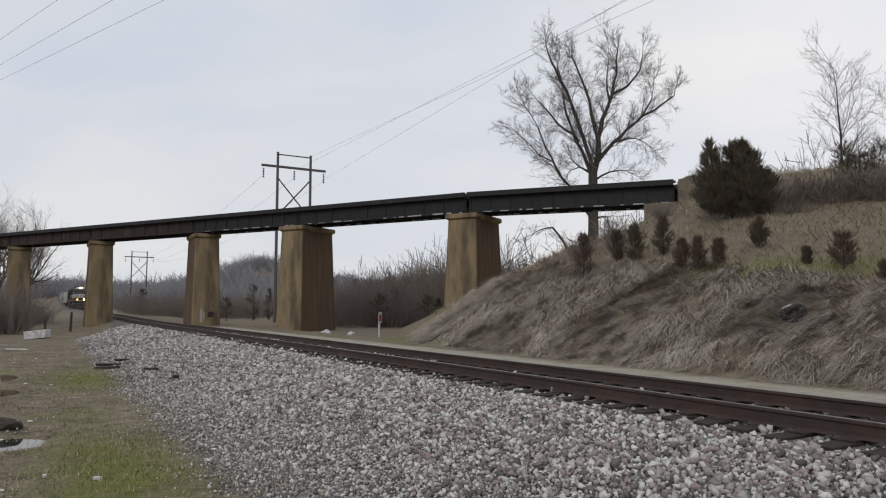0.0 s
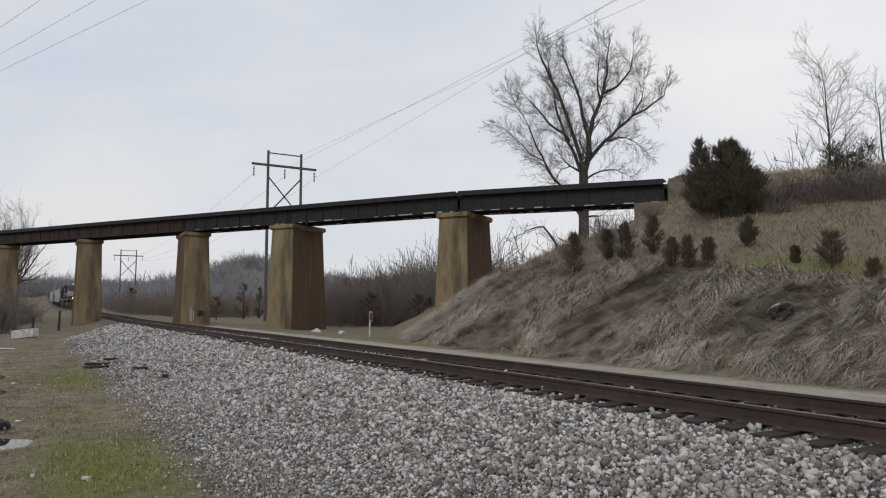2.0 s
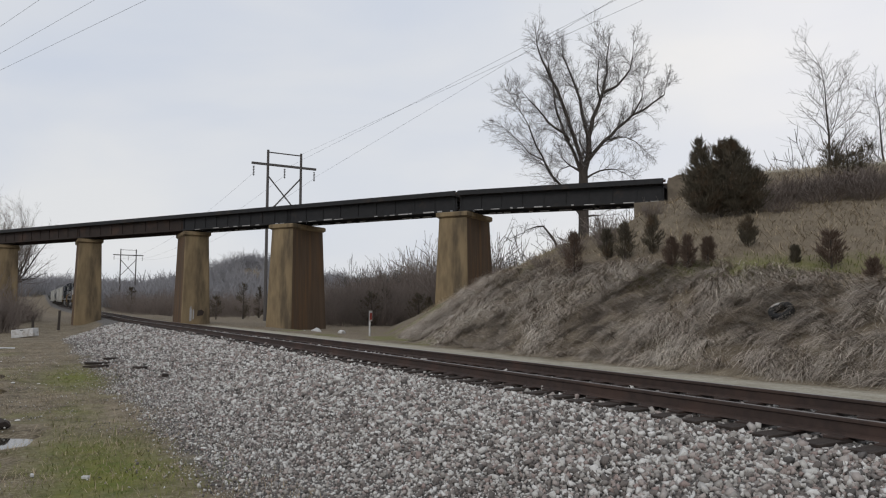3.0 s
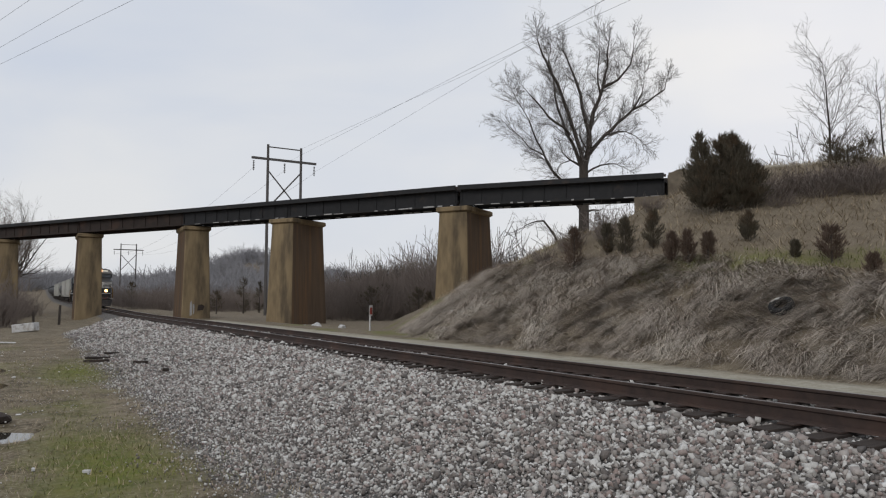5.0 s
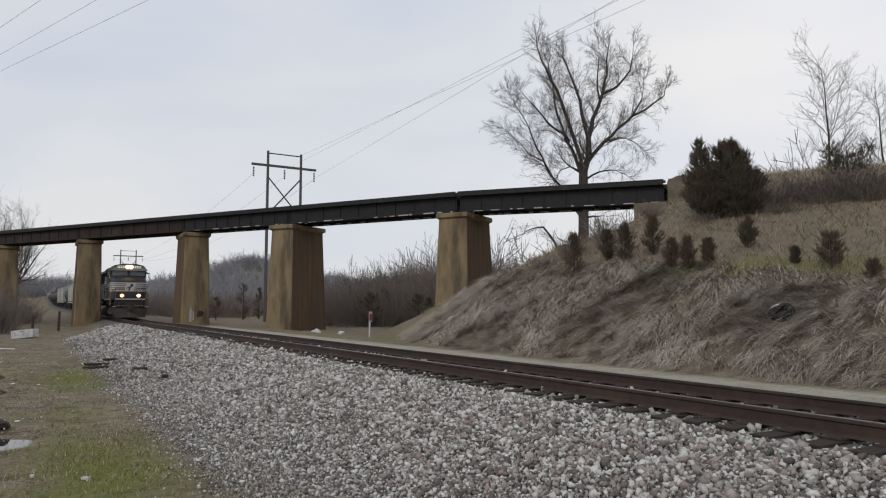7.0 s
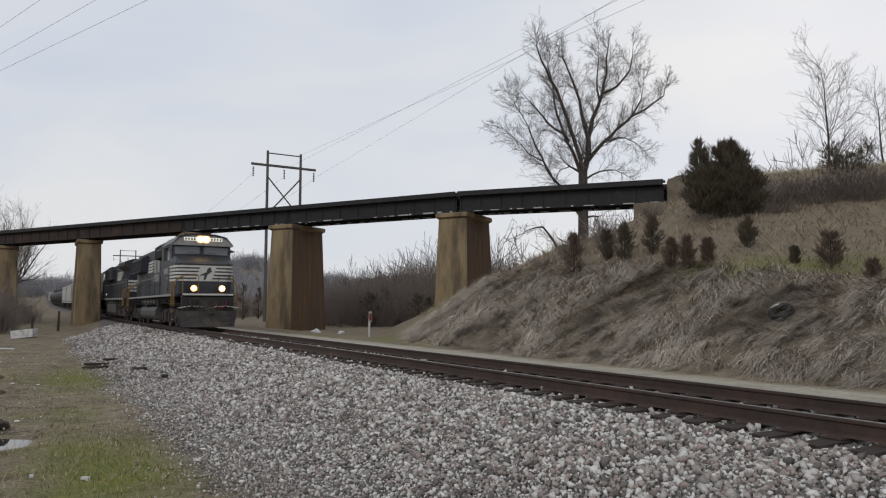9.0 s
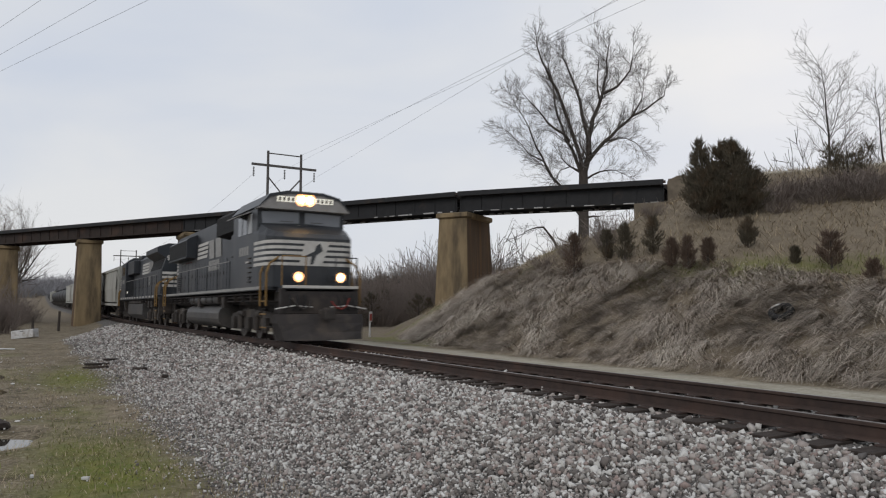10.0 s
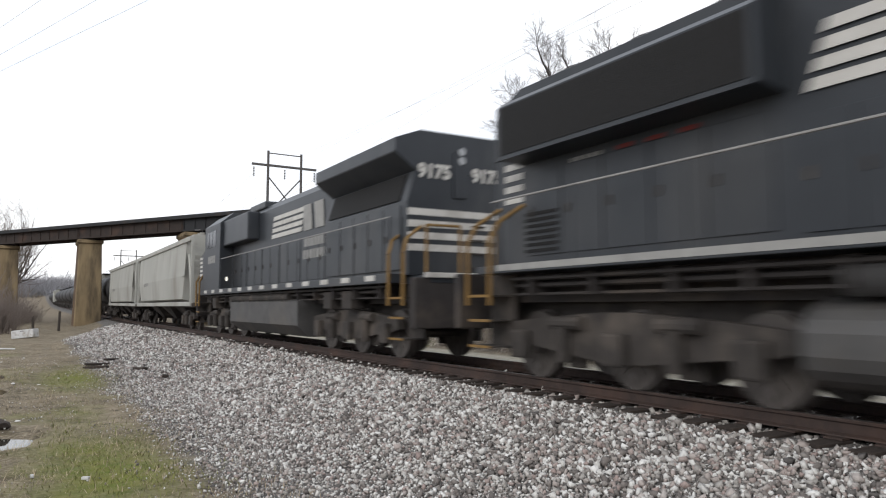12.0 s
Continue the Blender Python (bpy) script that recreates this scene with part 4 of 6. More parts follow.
        slab("lamp_bracket", lo, M_BLACK, s * 0.7 - 0.04, s * 0.7 + 0.04, 1.45, 1.6, 1.76, 1.95)
    # nose stripes with a plain light panel and a dark slanted shape on it
    for i in range(5):
        z = 2.45 + i * 0.178
        bm = bmesh.new()
        prism(bm, nose_plan(0.006, 3.45) , "z", z, z + 0.1)
        part("nose_stripe", bm, M_WHITE, lo, "white nose stripe")
    bm = bmesh.new()
    prism(bm, [(-0.5, 2.45), (0.28, 2.45), (0.55, 3.26), (-0.28, 3.26)], "y", 1.98, 1.989)
    part("nose_panel", bm, M_WHITE, lo)
    bm = bmesh.new()
    prism(bm, [(-0.12, 2.5), (-0.02, 2.5), (0.08, 2.8), (0.3, 2.95), (0.22, 3.2), (0.08, 3.1), (0.02, 2.92), (-0.28, 2.78), (-0.3, 2.72), (-0.08, 2.76)], "y", 1.97, 1.979)
    part("nose_badge", bm, M_BLACK, lo, "dark slanted badge on the white panel")
    for x in (-0.1, 0.1):
        slab("classification_lamp", lo, G_BOARD, x - 0.03, x + 0.03, 3.16, 3.19, 3.86, 3.89)
    slab("nose_door", lo, M_BLACK, 0.5, 0.95, 1.985, 1.999, 1.95, 2.4, 0.01)
    # pilot
    slab("anticlimber", lo, M_WHITE, -1.25, 1.25, 1.22, 1.28, 1.70, 1.79, 0.01, "white edge of the front walkway")
    slab("buffer_beam", lo, M_PLOUGH, -1.3, 1.3, 1.28, 1.5, 0.9, 1.7, 0.03)
    bm = bmesh.new()
    loft(bm, [[(-k * 1.48, 1.55, z), (-k * 1.4, 1.2 - f, z), (-0.5, 0.98 - f * 1.5, z), (0, 0.92 - f * 1.7, z), (0.5, 0.98 - f * 1.5, z), (k * 1.4, 1.2 - f, z), (k * 1.48, 1.55, z)]
              for k, f, z in ((0.9, 0.28, 0.11), (0.94, 0.16, 0.35), (1.0, 0.07, 0.62), (1.0, 0.0, 0.9))])
    part("snow_plough", bm, M_PLOUGH, lo, "grimy dark snow plough")
    coupler(lo, 0.35, 1)
    for s in (-1, 1):
        pts = [(s * 0.35, 1.26, 1.3), (s * 0.45, 1.12, 1.12), (s * 0.62, 1.08, 1.05), (s * 0.8, 1.12, 1.15), (s * 0.95, 1.24, 1.4)]
        part("brake_hose", pipe(pts, 0.028, 6), M_HOSE if s > 0 else M_GRIME, lo)
        for k in range(3):
            x = s * (0.55 + 0.24 * k)
            part("air_hose", pipe([(x, 1.27, 1.5), (x, 1.16, 1.34), (x + s * 0.06, 1.14, 1.14), (x + s * 0.14, 1.24, 1.02)], 0.022, 6), M_RUBBER, lo)
        part("uncoupling_lever", pipe([(s * 0.3, 1.20, 1.12), (s * 0.9, 1.16, 1.16), (s * 1.5, 1.16, 1.06)], 0.02, 6), M_WHITE, lo)
        pts = [(s * 0.5, 1.3, 1.78), (s * 0.5, 1.3, 2.7), (s * 1.25, 1.35, 2.7), (s * 1.25, 1.35, 1.78)]
        part("front_handrail", pipe(pts, 0.02, 6), M_AMBER if s < 0 else M_BLACK, lo)
    # long hood
    bm = bmesh.new()
    loft(bm, [hood_ring(6.35, 0.95, 4.88, 1.78, 0.1), hood_ring(20.6, 0.95, 4.88, 1.78, 0.1), hood_ring(21.0, 0.95, 4.7, 1.78, 0.1), hood_ring(21.5, 0.8, 4.55, 1.78, 0.1)])
    part("long_hood", bm, M_BLACK, lo)
    for s in (-1, 1):
        bm = bmesh.new()
        prism(bm, [(s * 0.94, 3.86), (s * 1.46, 3.95), (s * 1.46, 4.62), (s * 1.25, 4.8), (s * 0.94, 4.8)], "y", 6.6, 9.4)
        part("air_intake", bm, M_GRILLE, lo, "dark flared air intake box")
        slab("blower_duct", lo, M_BLACK, *sorted((s * 0.95, s * 1.35)), 6.36, 7.4, 3.0, 3.85, 0.04)
        bm = bmesh.new()
        prism(bm, [(s * 0.94, 3.46), (s * 1.44, 3.52), (s * 1.44, 4.36), (s * 1.32, 4.46), (s * 0.94, 4.62)], "y", 15.75, 20.55)
        part("radiator_housing", bm, M_BLACK, lo)
        slab("radiator_grille", lo, M_GRILLE, *sorted((s * 1.441, s * 1.452)), 15.85, 20.45, 3.56, 4.33, 0.0, "dark radiator mesh")
        slab("radiator_lip", lo, M_BLACK, *sorted((s * 1.40, s * 1.47)), 15.75, 20.55, 3.48, 3.53)
        access_doors(lo, s * 0.951, 9.6, 15.6, 1.9, 3.15, 10)
        access_doors(lo, s * 0.951, 15.9, 20.4, 1.95, 3.3, 5)
        bars(lo, s * 0.975, 13.35, 15.5, 3.38, 4.1, 4, -0.35)
        emblem(lo, s * 0.975, 10.6, 13.0, 3.27, 4.1)
        word_bars(lo, s * 0.976, 11.0, 13.0, 2.98, 3.18, 7)
        word_bars(lo, s * 0.976, 10.9, 13.1, 2.72, 2.92, 8)
        word_bars(lo, s * 0.976, 18.6, 19.3, 3.3, 3.36, 5)
        for k in range(3):
            slab("warning_mark", lo, M_HOSE, *sorted((s * 0.971, s * 0.976)), 16.9 + 0.55 * k, 17.2 + 0.55 * k, 3.31, 3.37)
        for k in range(7):
            slab("louvre", lo, M_GRILLE, *sorted((s * 0.97, s * 0.985)), 19.6, 20.4, 2.0 + 0.1 * k, 2.05 + 0.1 * k)
        for k in range(4):
            slab("rear_stripe", lo, M_WHITE, *sorted((s * 0.952, s * 0.96)), 20.5, 20.99, 2.86 + 0.19 * k, 2.97 + 0.19 * k)
        handrail(lo, s * 1.5, 6.9, 20.6, 2.82, 1.78, M_VISOR)
        bm = rod(bmesh.new(), (s * 1.2, 9.3, 1.42), (s * 1.2, 15.0, 1.42), 0.2, 14)
        part("air_reservoir", bm, M_TANK, lo, "long grey air reservoir", smooth=True)
        sill_gear(lo, s, 2.9, 20.2)
    for y in (16.7, 18.2, 19.7):
        part("radiator_fan", rod(bmesh.new(), (0, y, 4.78), (0, y, 4.98), 0.62, 20), M_GRIME, lo)
    for y in (7.4, 8.7):
        part("brake_fan", rod(bmesh.new(), (0, y, 4.78), (0, y, 4.98), 0.55, 20), M_GRIME, lo)
    slab("exhaust_stack", lo, M_GRIME, -0.35, 0.35, 12.3, 12.9, 4.7, 4.92, 0.03)
    slab("air_horn", lo, M_GRIME, -0.25, 0.25, 5.6, 5.9, 5.03, 5.15, 0.02)
    # rear end
    for i in range(4):
        slab("end_stripe", lo, M_WHITE, -0.78, 0.78, 21.501, 21.507, 2.5 + i * 0.17, 2.59 + i * 0.17)
    coupler(lo, 22.4, -1)
    slab("buffer_beam", lo, M_PLOUGH, -1.5, 1.5, 21.61, 21.78, 0.75, 1.7, 0.03)
    oval = [(1.42 * math.copysign(abs(math.cos(a)) ** 0.7, math.cos(a)), 0.76 + 0.53 * math.copysign(abs(math.sin(a)) ** 0.7, math.sin(a))) for a in [2 * math.pi * (k + 0.5) / 28 for k in range(28)]]
    bm = bmesh.new()
    prism(bm, oval, "y", 8.9, 15.4)
    part("fuel_tank", bm, M_TANK, lo, "dusty grey fuel tank")
    truck(lo, 5.2, (-2.07, 0, 2.07))
    truck(lo, 18.2, (-2.07, 0, 2.07))
    return lo


def trailing_locomotive():
    lo = thing("locomotive", Matrix(), "black diesel locomotive running long hood first, winged radiators", "locomotive", "freight train")
    slab("underframe", lo, M_PLOUGH, -0.9, 0.9, 1.12, 21.28, 1.2, 1.63)
    slab("centre_sill", lo, M_GRIME, -0.62, 0.62, 1.12, 21.28, 0.78, 1.3)
    slab("deck", lo, M_BLACK, -1.56, 1.56, 1.9, 20.6, 1.62, 1.815, 0.01)
    slab("deck_end", lo, M_BLACK, -1.15, 1.15, 0.85, 1.895, 1.6, 1.76, 0.01)
    slab("walkway_edge", lo, M_WHITE, -1.3, 1.3, 0.80, 0.86, 1.70, 1.80, 0.01)
    for s in (-1, 1):
        for k in range(13):
            slab("sill_mark", lo, M_WHITE, *sorted((s * 1.561, s * 1.567)), 2.6 + 1.38 * k, 3.1 + 1.38 * k, 1.68, 1.8)
    steps(lo, 1.55, 1)
    steps(lo, 20.9, -1)
    bm = bmesh.new()
    loft(bm, [hood_ring(6.2, 0.98, 4.72, 1.78, 0.3), hood_ring(17.2, 0.98, 4.72, 1.78, 0.3)])
    part("long_hood", bm, M_BLACK, lo)
    bm = bmesh.new()
    prism(bm, [(-1.06, 3.985), (-1.54, 4.33), (-1.55, 4.36), (-1.55, 4.63), (-0.95, 4.86), (0.95, 4.86), (1.55, 4.63), (1.55, 4.36), (1.54, 4.33), (1.06, 3.985)], "y", 1.65, 6.35)
    part("radiator_wing", bm, M_BLACK, lo, "overhanging black radiator wings")
    bm = bmesh.new()
    prism(bm, [(-1.24, 1.785), (-1.27, 3.32), (-1.06, 3.98), (1.06, 3.98), (1.27, 3.32), (1.24, 1.785)], "y", 1.66, 6.3)
    part("radiator_cab", bm, M_BLACK, lo)
    for s in (-1, 1):
        bm = bmesh.new()
        prism(bm, [(s * 1.275, 3.36), (s * 1.085, 3.95), (s * 1.097, 3.955), (s * 1.287, 3.365)], "y", 2.0, 6.1)
        part("radiator_grille", bm, M_GRILLE, lo, "dark mesh under the radiator wing")
        access_doors(lo, s * 1.272, 1.9, 6.1, 1.9, 3.25, 5)
        access_doors(lo, s * 0.981, 6.6, 16.8, 1.9, 3.1, 11)
        bars(lo, s * 1.0, 9.0, 12.0, 3.38, 4.1, 4, -0.3)
        emblem(lo, s * 1.0, 7.1, 8.9, 3.36, 4.12)
        word_bars(lo, s * 1.0, 6.9, 8.8, 2.88, 3.12, 7)
        word_bars(lo, s * 1.0, 6.7, 8.9, 2.52, 2.78, 8)
        handrail(lo, s * 1.5, 2.0, 17.0, 3.0, 1.78, M_VISOR)
        slab("air_intake", lo, M_GRILLE, *sorted((s * 0.981, s * 0.998)), 14.6, 16.2, 3.6, 4.2)
        slab("blower_box", lo, M_BLACK, *sorted((s * 0.95, s * 1.4)), 13.6, 17.2, 3.5, 4.5, 0.05)
        x = s * 1.521
        for a, b in ((17.9, 18.4), (18.5, 19.0), (19.1, 19.5)):
            slab("side_window", lo, M_GLASS, *sorted((x, x + s * 0.012)), a, b, 3.55, 4.2)
        word_bars(lo, x, 18.0, 19.3, 2.9, 3.2, 4)
        for k in range(5):
            slab("nose_stripe", lo, M_WHITE, *sorted((s * 1.481, s * 1.488)), 20.5, 21.0, 2.45 + 0.178 * k, 2.55 + 0.178 * k)
        bm = rod(bmesh.new(), (s * 1.3, 9.0, 1.42), (s * 1.3, 15.6, 1.42), 0.13, 12)
        part("air_pipe", bm, M_GRIME, lo)
        sill_gear(lo, s, 2.4, 20.2)
        slab("lamp", lo, G_BOARD, *sorted((s * 1.5, s * 1.54)), 15.9, 16.05, 2.1, 2.25)
    # end face
    for i in range(4):
        z = 2.29 + i * 0.25
        slab("end_stripe", lo, M_WHITE, -1.25, 1.25, 1.648, 1.658, z, z + 0.145, 0.0, "white end stripe")
    slab("end_door", lo, M_BLACK, -0.16, 0.16, 1.62, 1.659, 3.45, 4.45, 0.02)
    for z in (4.28, 4.48):
        part("marker_lamp", rod(bmesh.new(), (0.05, 1.62, z), (0.05, 1.605, z), 0.085, 14), M_SHADE, lo)
    for x in (-0.62, 0.72):
        lettering("9175", pose(x, 1.645, 3.86, 90, 0, 0), 0.4, M_WHITE, lo)
    for k in range(4):
        slab("grab_iron", lo, M_GRIME, 0.3, 0.65, 1.61, 1.635, 1.95 + 0.3 * k, 1.98 + 0.3 * k)
    for s in (-1, 1):
        pts = [(s * 0.45, 0.9, 1.78), (s * 0.45, 0.9, 2.75), (s * 1.2, 0.95, 2.75), (s * 1.2, 0.95, 1.78)]
        part("end_handrail", pipe(pts, 0.03, 6), M_AMBER, lo, "faded yellow end handrail")
    # cab and nose at the far end
    bm = bmesh.new()
    loft(bm, [[(-1.52, y, 1.76), (1.52, y, 1.76), (1.52, y, 4.45), (1.0, y, 4.88), (-1.0, y, 4.88), (-1.52, y, 4.45)] for y in (17.2, 19.9)])
    part("cab", bm, M_BLACK, lo)
    bm = bmesh.new()
    loft(bm, [[(-1.48, y, 1.76), (1.48, y, 1.76), (1.48, y, t - 0.2), (1.2, y, t), (-1.2, y, t), (-1.48, y, t - 0.2)] for y, t in ((19.9, 3.8), (21.1, 3.4))])
    part("nose", bm, M_BLACK, lo)
    slab("buffer_beam", lo, M_PLOUGH, -1.5, 1.5, 0.86, 1.1, 0.7, 1.7, 0.03)
    slab("buffer_beam", lo, M_PLOUGH, -1.5, 1.5, 21.3, 21.5, 0.7, 1.7, 0.03)
    coupler(lo, 0.0, 1)
    coupler(lo, 22.3, -1)
    bm = bmesh.new()
    prism(bm, [(-1.3, 1.34), (-1.46, 1.28), (-1.46, 0.6), (-1.1, 0.28), (1.1, 0.28), (1.46, 0.6), (1.46, 1.28), (1.3, 1.34)], "y", 7.9, 15.5)
    part("fuel_tank", bm, M_TANK, lo, "dusty grey fuel tank")
    slab("exhaust_stack", lo, M_GRIME, -0.4, 0.4, 9.0, 9.9, 4.6, 4.8, 0.03)
    slab("equipment_box", lo, M_BLACK, -0.9, 0.9, 13.2, 15.2, 4.6, 4.85, 0.05)
    truck(lo, 4.9, (-2.05, 0, 2.05))
    truck(lo, 18.0, (-2.05, 0, 2.05))
    return lo


def hopper_car(keyed):
    car = thing("hopper_car", Matrix(), "pale grey covered hopper car with ribbed roof edge", "freight car", "freight train")
    L = 19.8
    bm = bmesh.new()
    def ring(y, low):
        return [(-1.0, y, low), (1.0, y, low), (1.5, y, low + 0.15), (1.56, y, 2.6), (1.5, y, 4.3), (1.15, y, 4.62), (-1.15, y, 4.62), (-1.5, y, 4.3), (-1.56, y, 2.6), (-1.5, y, low + 0.15)]
    loft(bm, [ring(1.9, 3.6), ring(2.6, 1.35), ring(L - 2.6, 1.35), ring(L - 1.9, 3.6)])
    part("body", bm, M_HOPPER, car)
    bm = bmesh.new()
    for s in (-1, 1):
        part("side_sill", cube(*sorted((s * 1.35, s * 1.52)), 0.6, L - 0.6, 1.15, 1.36, 0.02), M_HOPPER, car)
        part("top_chord", cube(*sorted((s * 1.42, s * 1.58)), 0.7, L - 0.7, 4.2, 4.42, 0.02), M_HOPPER, car)
        for y in (0.75, L - 0.75):
            part("corner_post", cube(*sorted((s * 1.36, s * 1.5)), y - 0.09, y + 0.09, 1.2, 4.3, 0.02), M_HOPPER, car)
            for k in range(8):
                part("ladder_rung", cube(*sorted((s * 1.1, s * 1.45)), y - 0.11, y - 0.09, 1.5 + 0.35 * k, 1.53 + 0.35 * k), M_HOPPER, car)
            part("brace", rod(bmesh.new(), (s * 1.4, y, 1.4), (s * 1.35, y + (1.4 if y < 5 else -1.4), 4.0), 0.06, 6), M_HOPPER, car)
    bm.free()
    part("end_platform", cube(-1.45, 1.45, 0.5, 2.4, 1.1, 1.3, 0.02), M_GRIME, car)
    part("end_platform", cube(-1.45, 1.45, L - 2.4, L - 0.5, 1.1, 1.3, 0.02), M_GRIME, car)
    part("running_board", cube(-0.55, 0.55, 1.0, L - 1.0, 4.72, 4.77), M_GRIME, car)
    for k in range(8):
        part("hatch", cube(-0.75, -0.2, 2.6 + k * 1.9, 3.5 + k * 1.9, 4.62, 4.8, 0.03), M_HOPPER, car)
    for k in range(3):
        yc = 5.7 + k * 4.2
        bm = bmesh.new()
        loft(bm, [[(-1.3, yc - 1.7, 1.36), (1.3, yc - 1.7, 1.36), (1.3, yc + 1.7, 1.36), (-1.3, yc + 1.7, 1.36)],
                  [(-0.5, yc - 0.4, 0.45), (0.5, yc - 0.4, 0.45), (0.5, yc + 0.4, 0.45), (-0.5, yc + 0.4, 0.45)]])
        part("discharge_chute", bm, M_GRIME, car)
    word_bars(car, -1.57, 14.0, 15.6, 2.4, 2.6, 7)
    coupler(car, 0.0, 1)
    coupler(car, L, -1)
    truck(car, 2.9, (-0.9, 0.9), 0.46, None, keyed)
    truck(car, L - 2.9, (-0.9, 0.9), 0.46, None, keyed)
    return car, L


def tank_car():
    car = thing("tank_car", Matrix(), "sooty black tank car with a domed manway", "freight car", "freight train")
    L = 17.0
    bm = bmesh.new()
    rings = []
    for y, r in ((0.9, 0.6), (1.05, 1.1), (1.4, 1.42), (1.9, 1.5), (L - 1.9, 1.5), (L - 1.4, 1.42), (L - 1.05, 1.1), (L - 0.9, 0.6)):
        rings.append([(r * math.cos(a * math.pi / 12), y, 2.75 + r * math.sin(a * math.pi / 12)) for a in range(24)])
    loft(bm, rings)
    part("tank", bm, M_TANKCAR, car, smooth=True)
    part("manway", rod(bmesh.new(), (0, L / 2, 4.2), (0, L / 2, 4.6), 0.5, 16), M_TANKCAR, car)
    for s in (-1, 1):
        part("walkway_rail", rod(bmesh.new(), (s * 0.9, L / 2 - 1.5, 4.7), (s * 0.9, L / 2 + 1.5, 4.7), 0.025, 6), M_GRIME, car)
    for a, b in ((0.5, 4.2), (L - 4.2, L - 0.5)):
        part("stub_sill", cube(-0.35, 0.35, a, b, 0.95, 1.35, 0.03), M_GRIME, car)
        part("saddle", cube(-1.1, 1.1, (a + b) / 2 - 0.3, (a + b) / 2 + 0.3, 1.0, 1.9, 0.05), M_GRIME, car)
        part("end_platform", cube(-1.4, 1.4, a if a < 5 else b - 0.5, a + 0.5 if a < 5 else b, 1.2, 1.28), M_GRIME, car)
    coupler(car, 0.0, 1)
    coupler(car, L, -1)
    truck(car, 2.6, (-0.9, 0.9), 0.46, None, False)
    truck(car, L - 2.6, (-0.9, 0.9), 0.46, None, False)
    return car, L


def build_train():
    TRAIN.append((leading_locomotive(), 0.0, 22.4))
    TRAIN.append((trailing_locomotive(), 22.4, 22.3))
    back = 44.7
    first, hl = hopper_car(True)
    TRAIN.append((first, back, hl))
    back += hl
    spare, _ = hopper_car(False)
    TRAIN.append((spare, back, hl))
    back += hl
    tank, tl = tank_car()
    TRAIN.append((tank, back, tl))
    back += tl
    for kind in "HHTTTTTTHTTT":
        src, ln = (spare, hl) if kind == "H" else (tank, tl)
        TRAIN.append((copy_thing(src, pose(0, back, 0)), back, ln))
        back += ln


build_train()


# ---- trees, cedars and brush ----
def tubes(segs, sides=4):
    """Vertices and triangles of tapered tubes along segments (p0, p1, r0, r1)."""
    a = np.array([s[0] for s in segs], dtype=float)
    b = np.array([s[1] for s in segs], dtype=float)
    r0 = np.array([s[2] for s in segs])[:, None]
    r1 = np.array([s[3] for s in segs])[:, None]
    d = b - a
    d /= np.linalg.norm(d, axis=1)[:, None] + 1e-9
    ref = np.where(np.abs(d[:, 2:3]) > 0.9, np.array([[1.0, 0, 0]]), np.array([[0, 0, 1.0]]))
    u = np.cross(d, ref)
    u /= np.linalg.norm(u, axis=1)[:, None]
    w = np.cross(d, u)
    lo, hi = [], []
    for i in range(sides):
        t = 2 * math.pi * i / sides
        o = u * math.cos(t) + w * math.sin(t)
        lo.append(a + o * r0)
        hi.append(b + o * r1)
    v = np.stack(lo + hi, 1)
    tri = []
    for i in range(sides):
        j = (i + 1) % sides
        tri += [(i, j, sides + j), (i, sides + j, sides + i)]
    t = np.array(tri)[None] + (np.arange(len(segs)) * sides * 2)[:, None, None]
    return v.reshape(-1, 3), t.reshape(-1, 3)


def grow(segs, p, d, length, r, depth, rng, spread=0.7, lift=0.12, kids=4, wander=0.14, twig=0.006):
    """A limb that wanders, tapers and branches."""
    steps_ = 4 if depth > 1 else 3
    pts, rad = [p], [r]
    for i in range(steps_):
        d = (d + Vector(rng.normal(0, wander, 3)) + Vector((0, 0, lift))).normalized()
        p = p + d * (length / steps_)
        r2 = max(r * (1 - 0.72 * (i + 1) / steps_), twig * 0.7)
        segs.append((tuple(pts[-1]), tuple(p), rad[-1], r2))
        pts.append(p)
        rad.append(r2)
        if depth > 0:
            for _ in range(max(1, round(kids / steps_ * rng.uniform(0.6, 1.5)))):
                side = Vector(rng.normal(0, 1, 3))
                side = (side - d * side.dot(d)).normalized()
                nd = (d + side * spread * rng.uniform(0.7, 1.3)).normalized()
                q = pts[-2].lerp(p, rng.uniform(0.2, 1.0))
                grow(segs, q, nd, length * rng.uniform(0.42, 0.68) * (1 - 0.35 * i / steps_), max(r2 * 0.7, twig), depth - 1, rng, spread, lift, kids, wander, twig)


def plant_tree(name, x, y, segs, label, category="tree", split=0.07, mat=None, group="", z=None):
    t = thing(name, pose(x, y, ground_z(x, y) - 0.15 if z is None else z), label, category, group)
    thick = [s for s in segs if s[2] >= split]
    thin = [s for s in segs if s[2] < split]
    if thick:
        big_mesh("trunk", *tubes(thick, 7), mat or M_BARK, t)
    if thin:
        big_mesh("crown", *tubes(thin, 3), mat or M_CROWN, t)
    return t


RIGHT = Vector((math.cos(radians(YAW)), -math.sin(radians(YAW)), 0))
AWAY = Vector((math.sin(radians(YAW)), math.cos(radians(YAW)), 0))


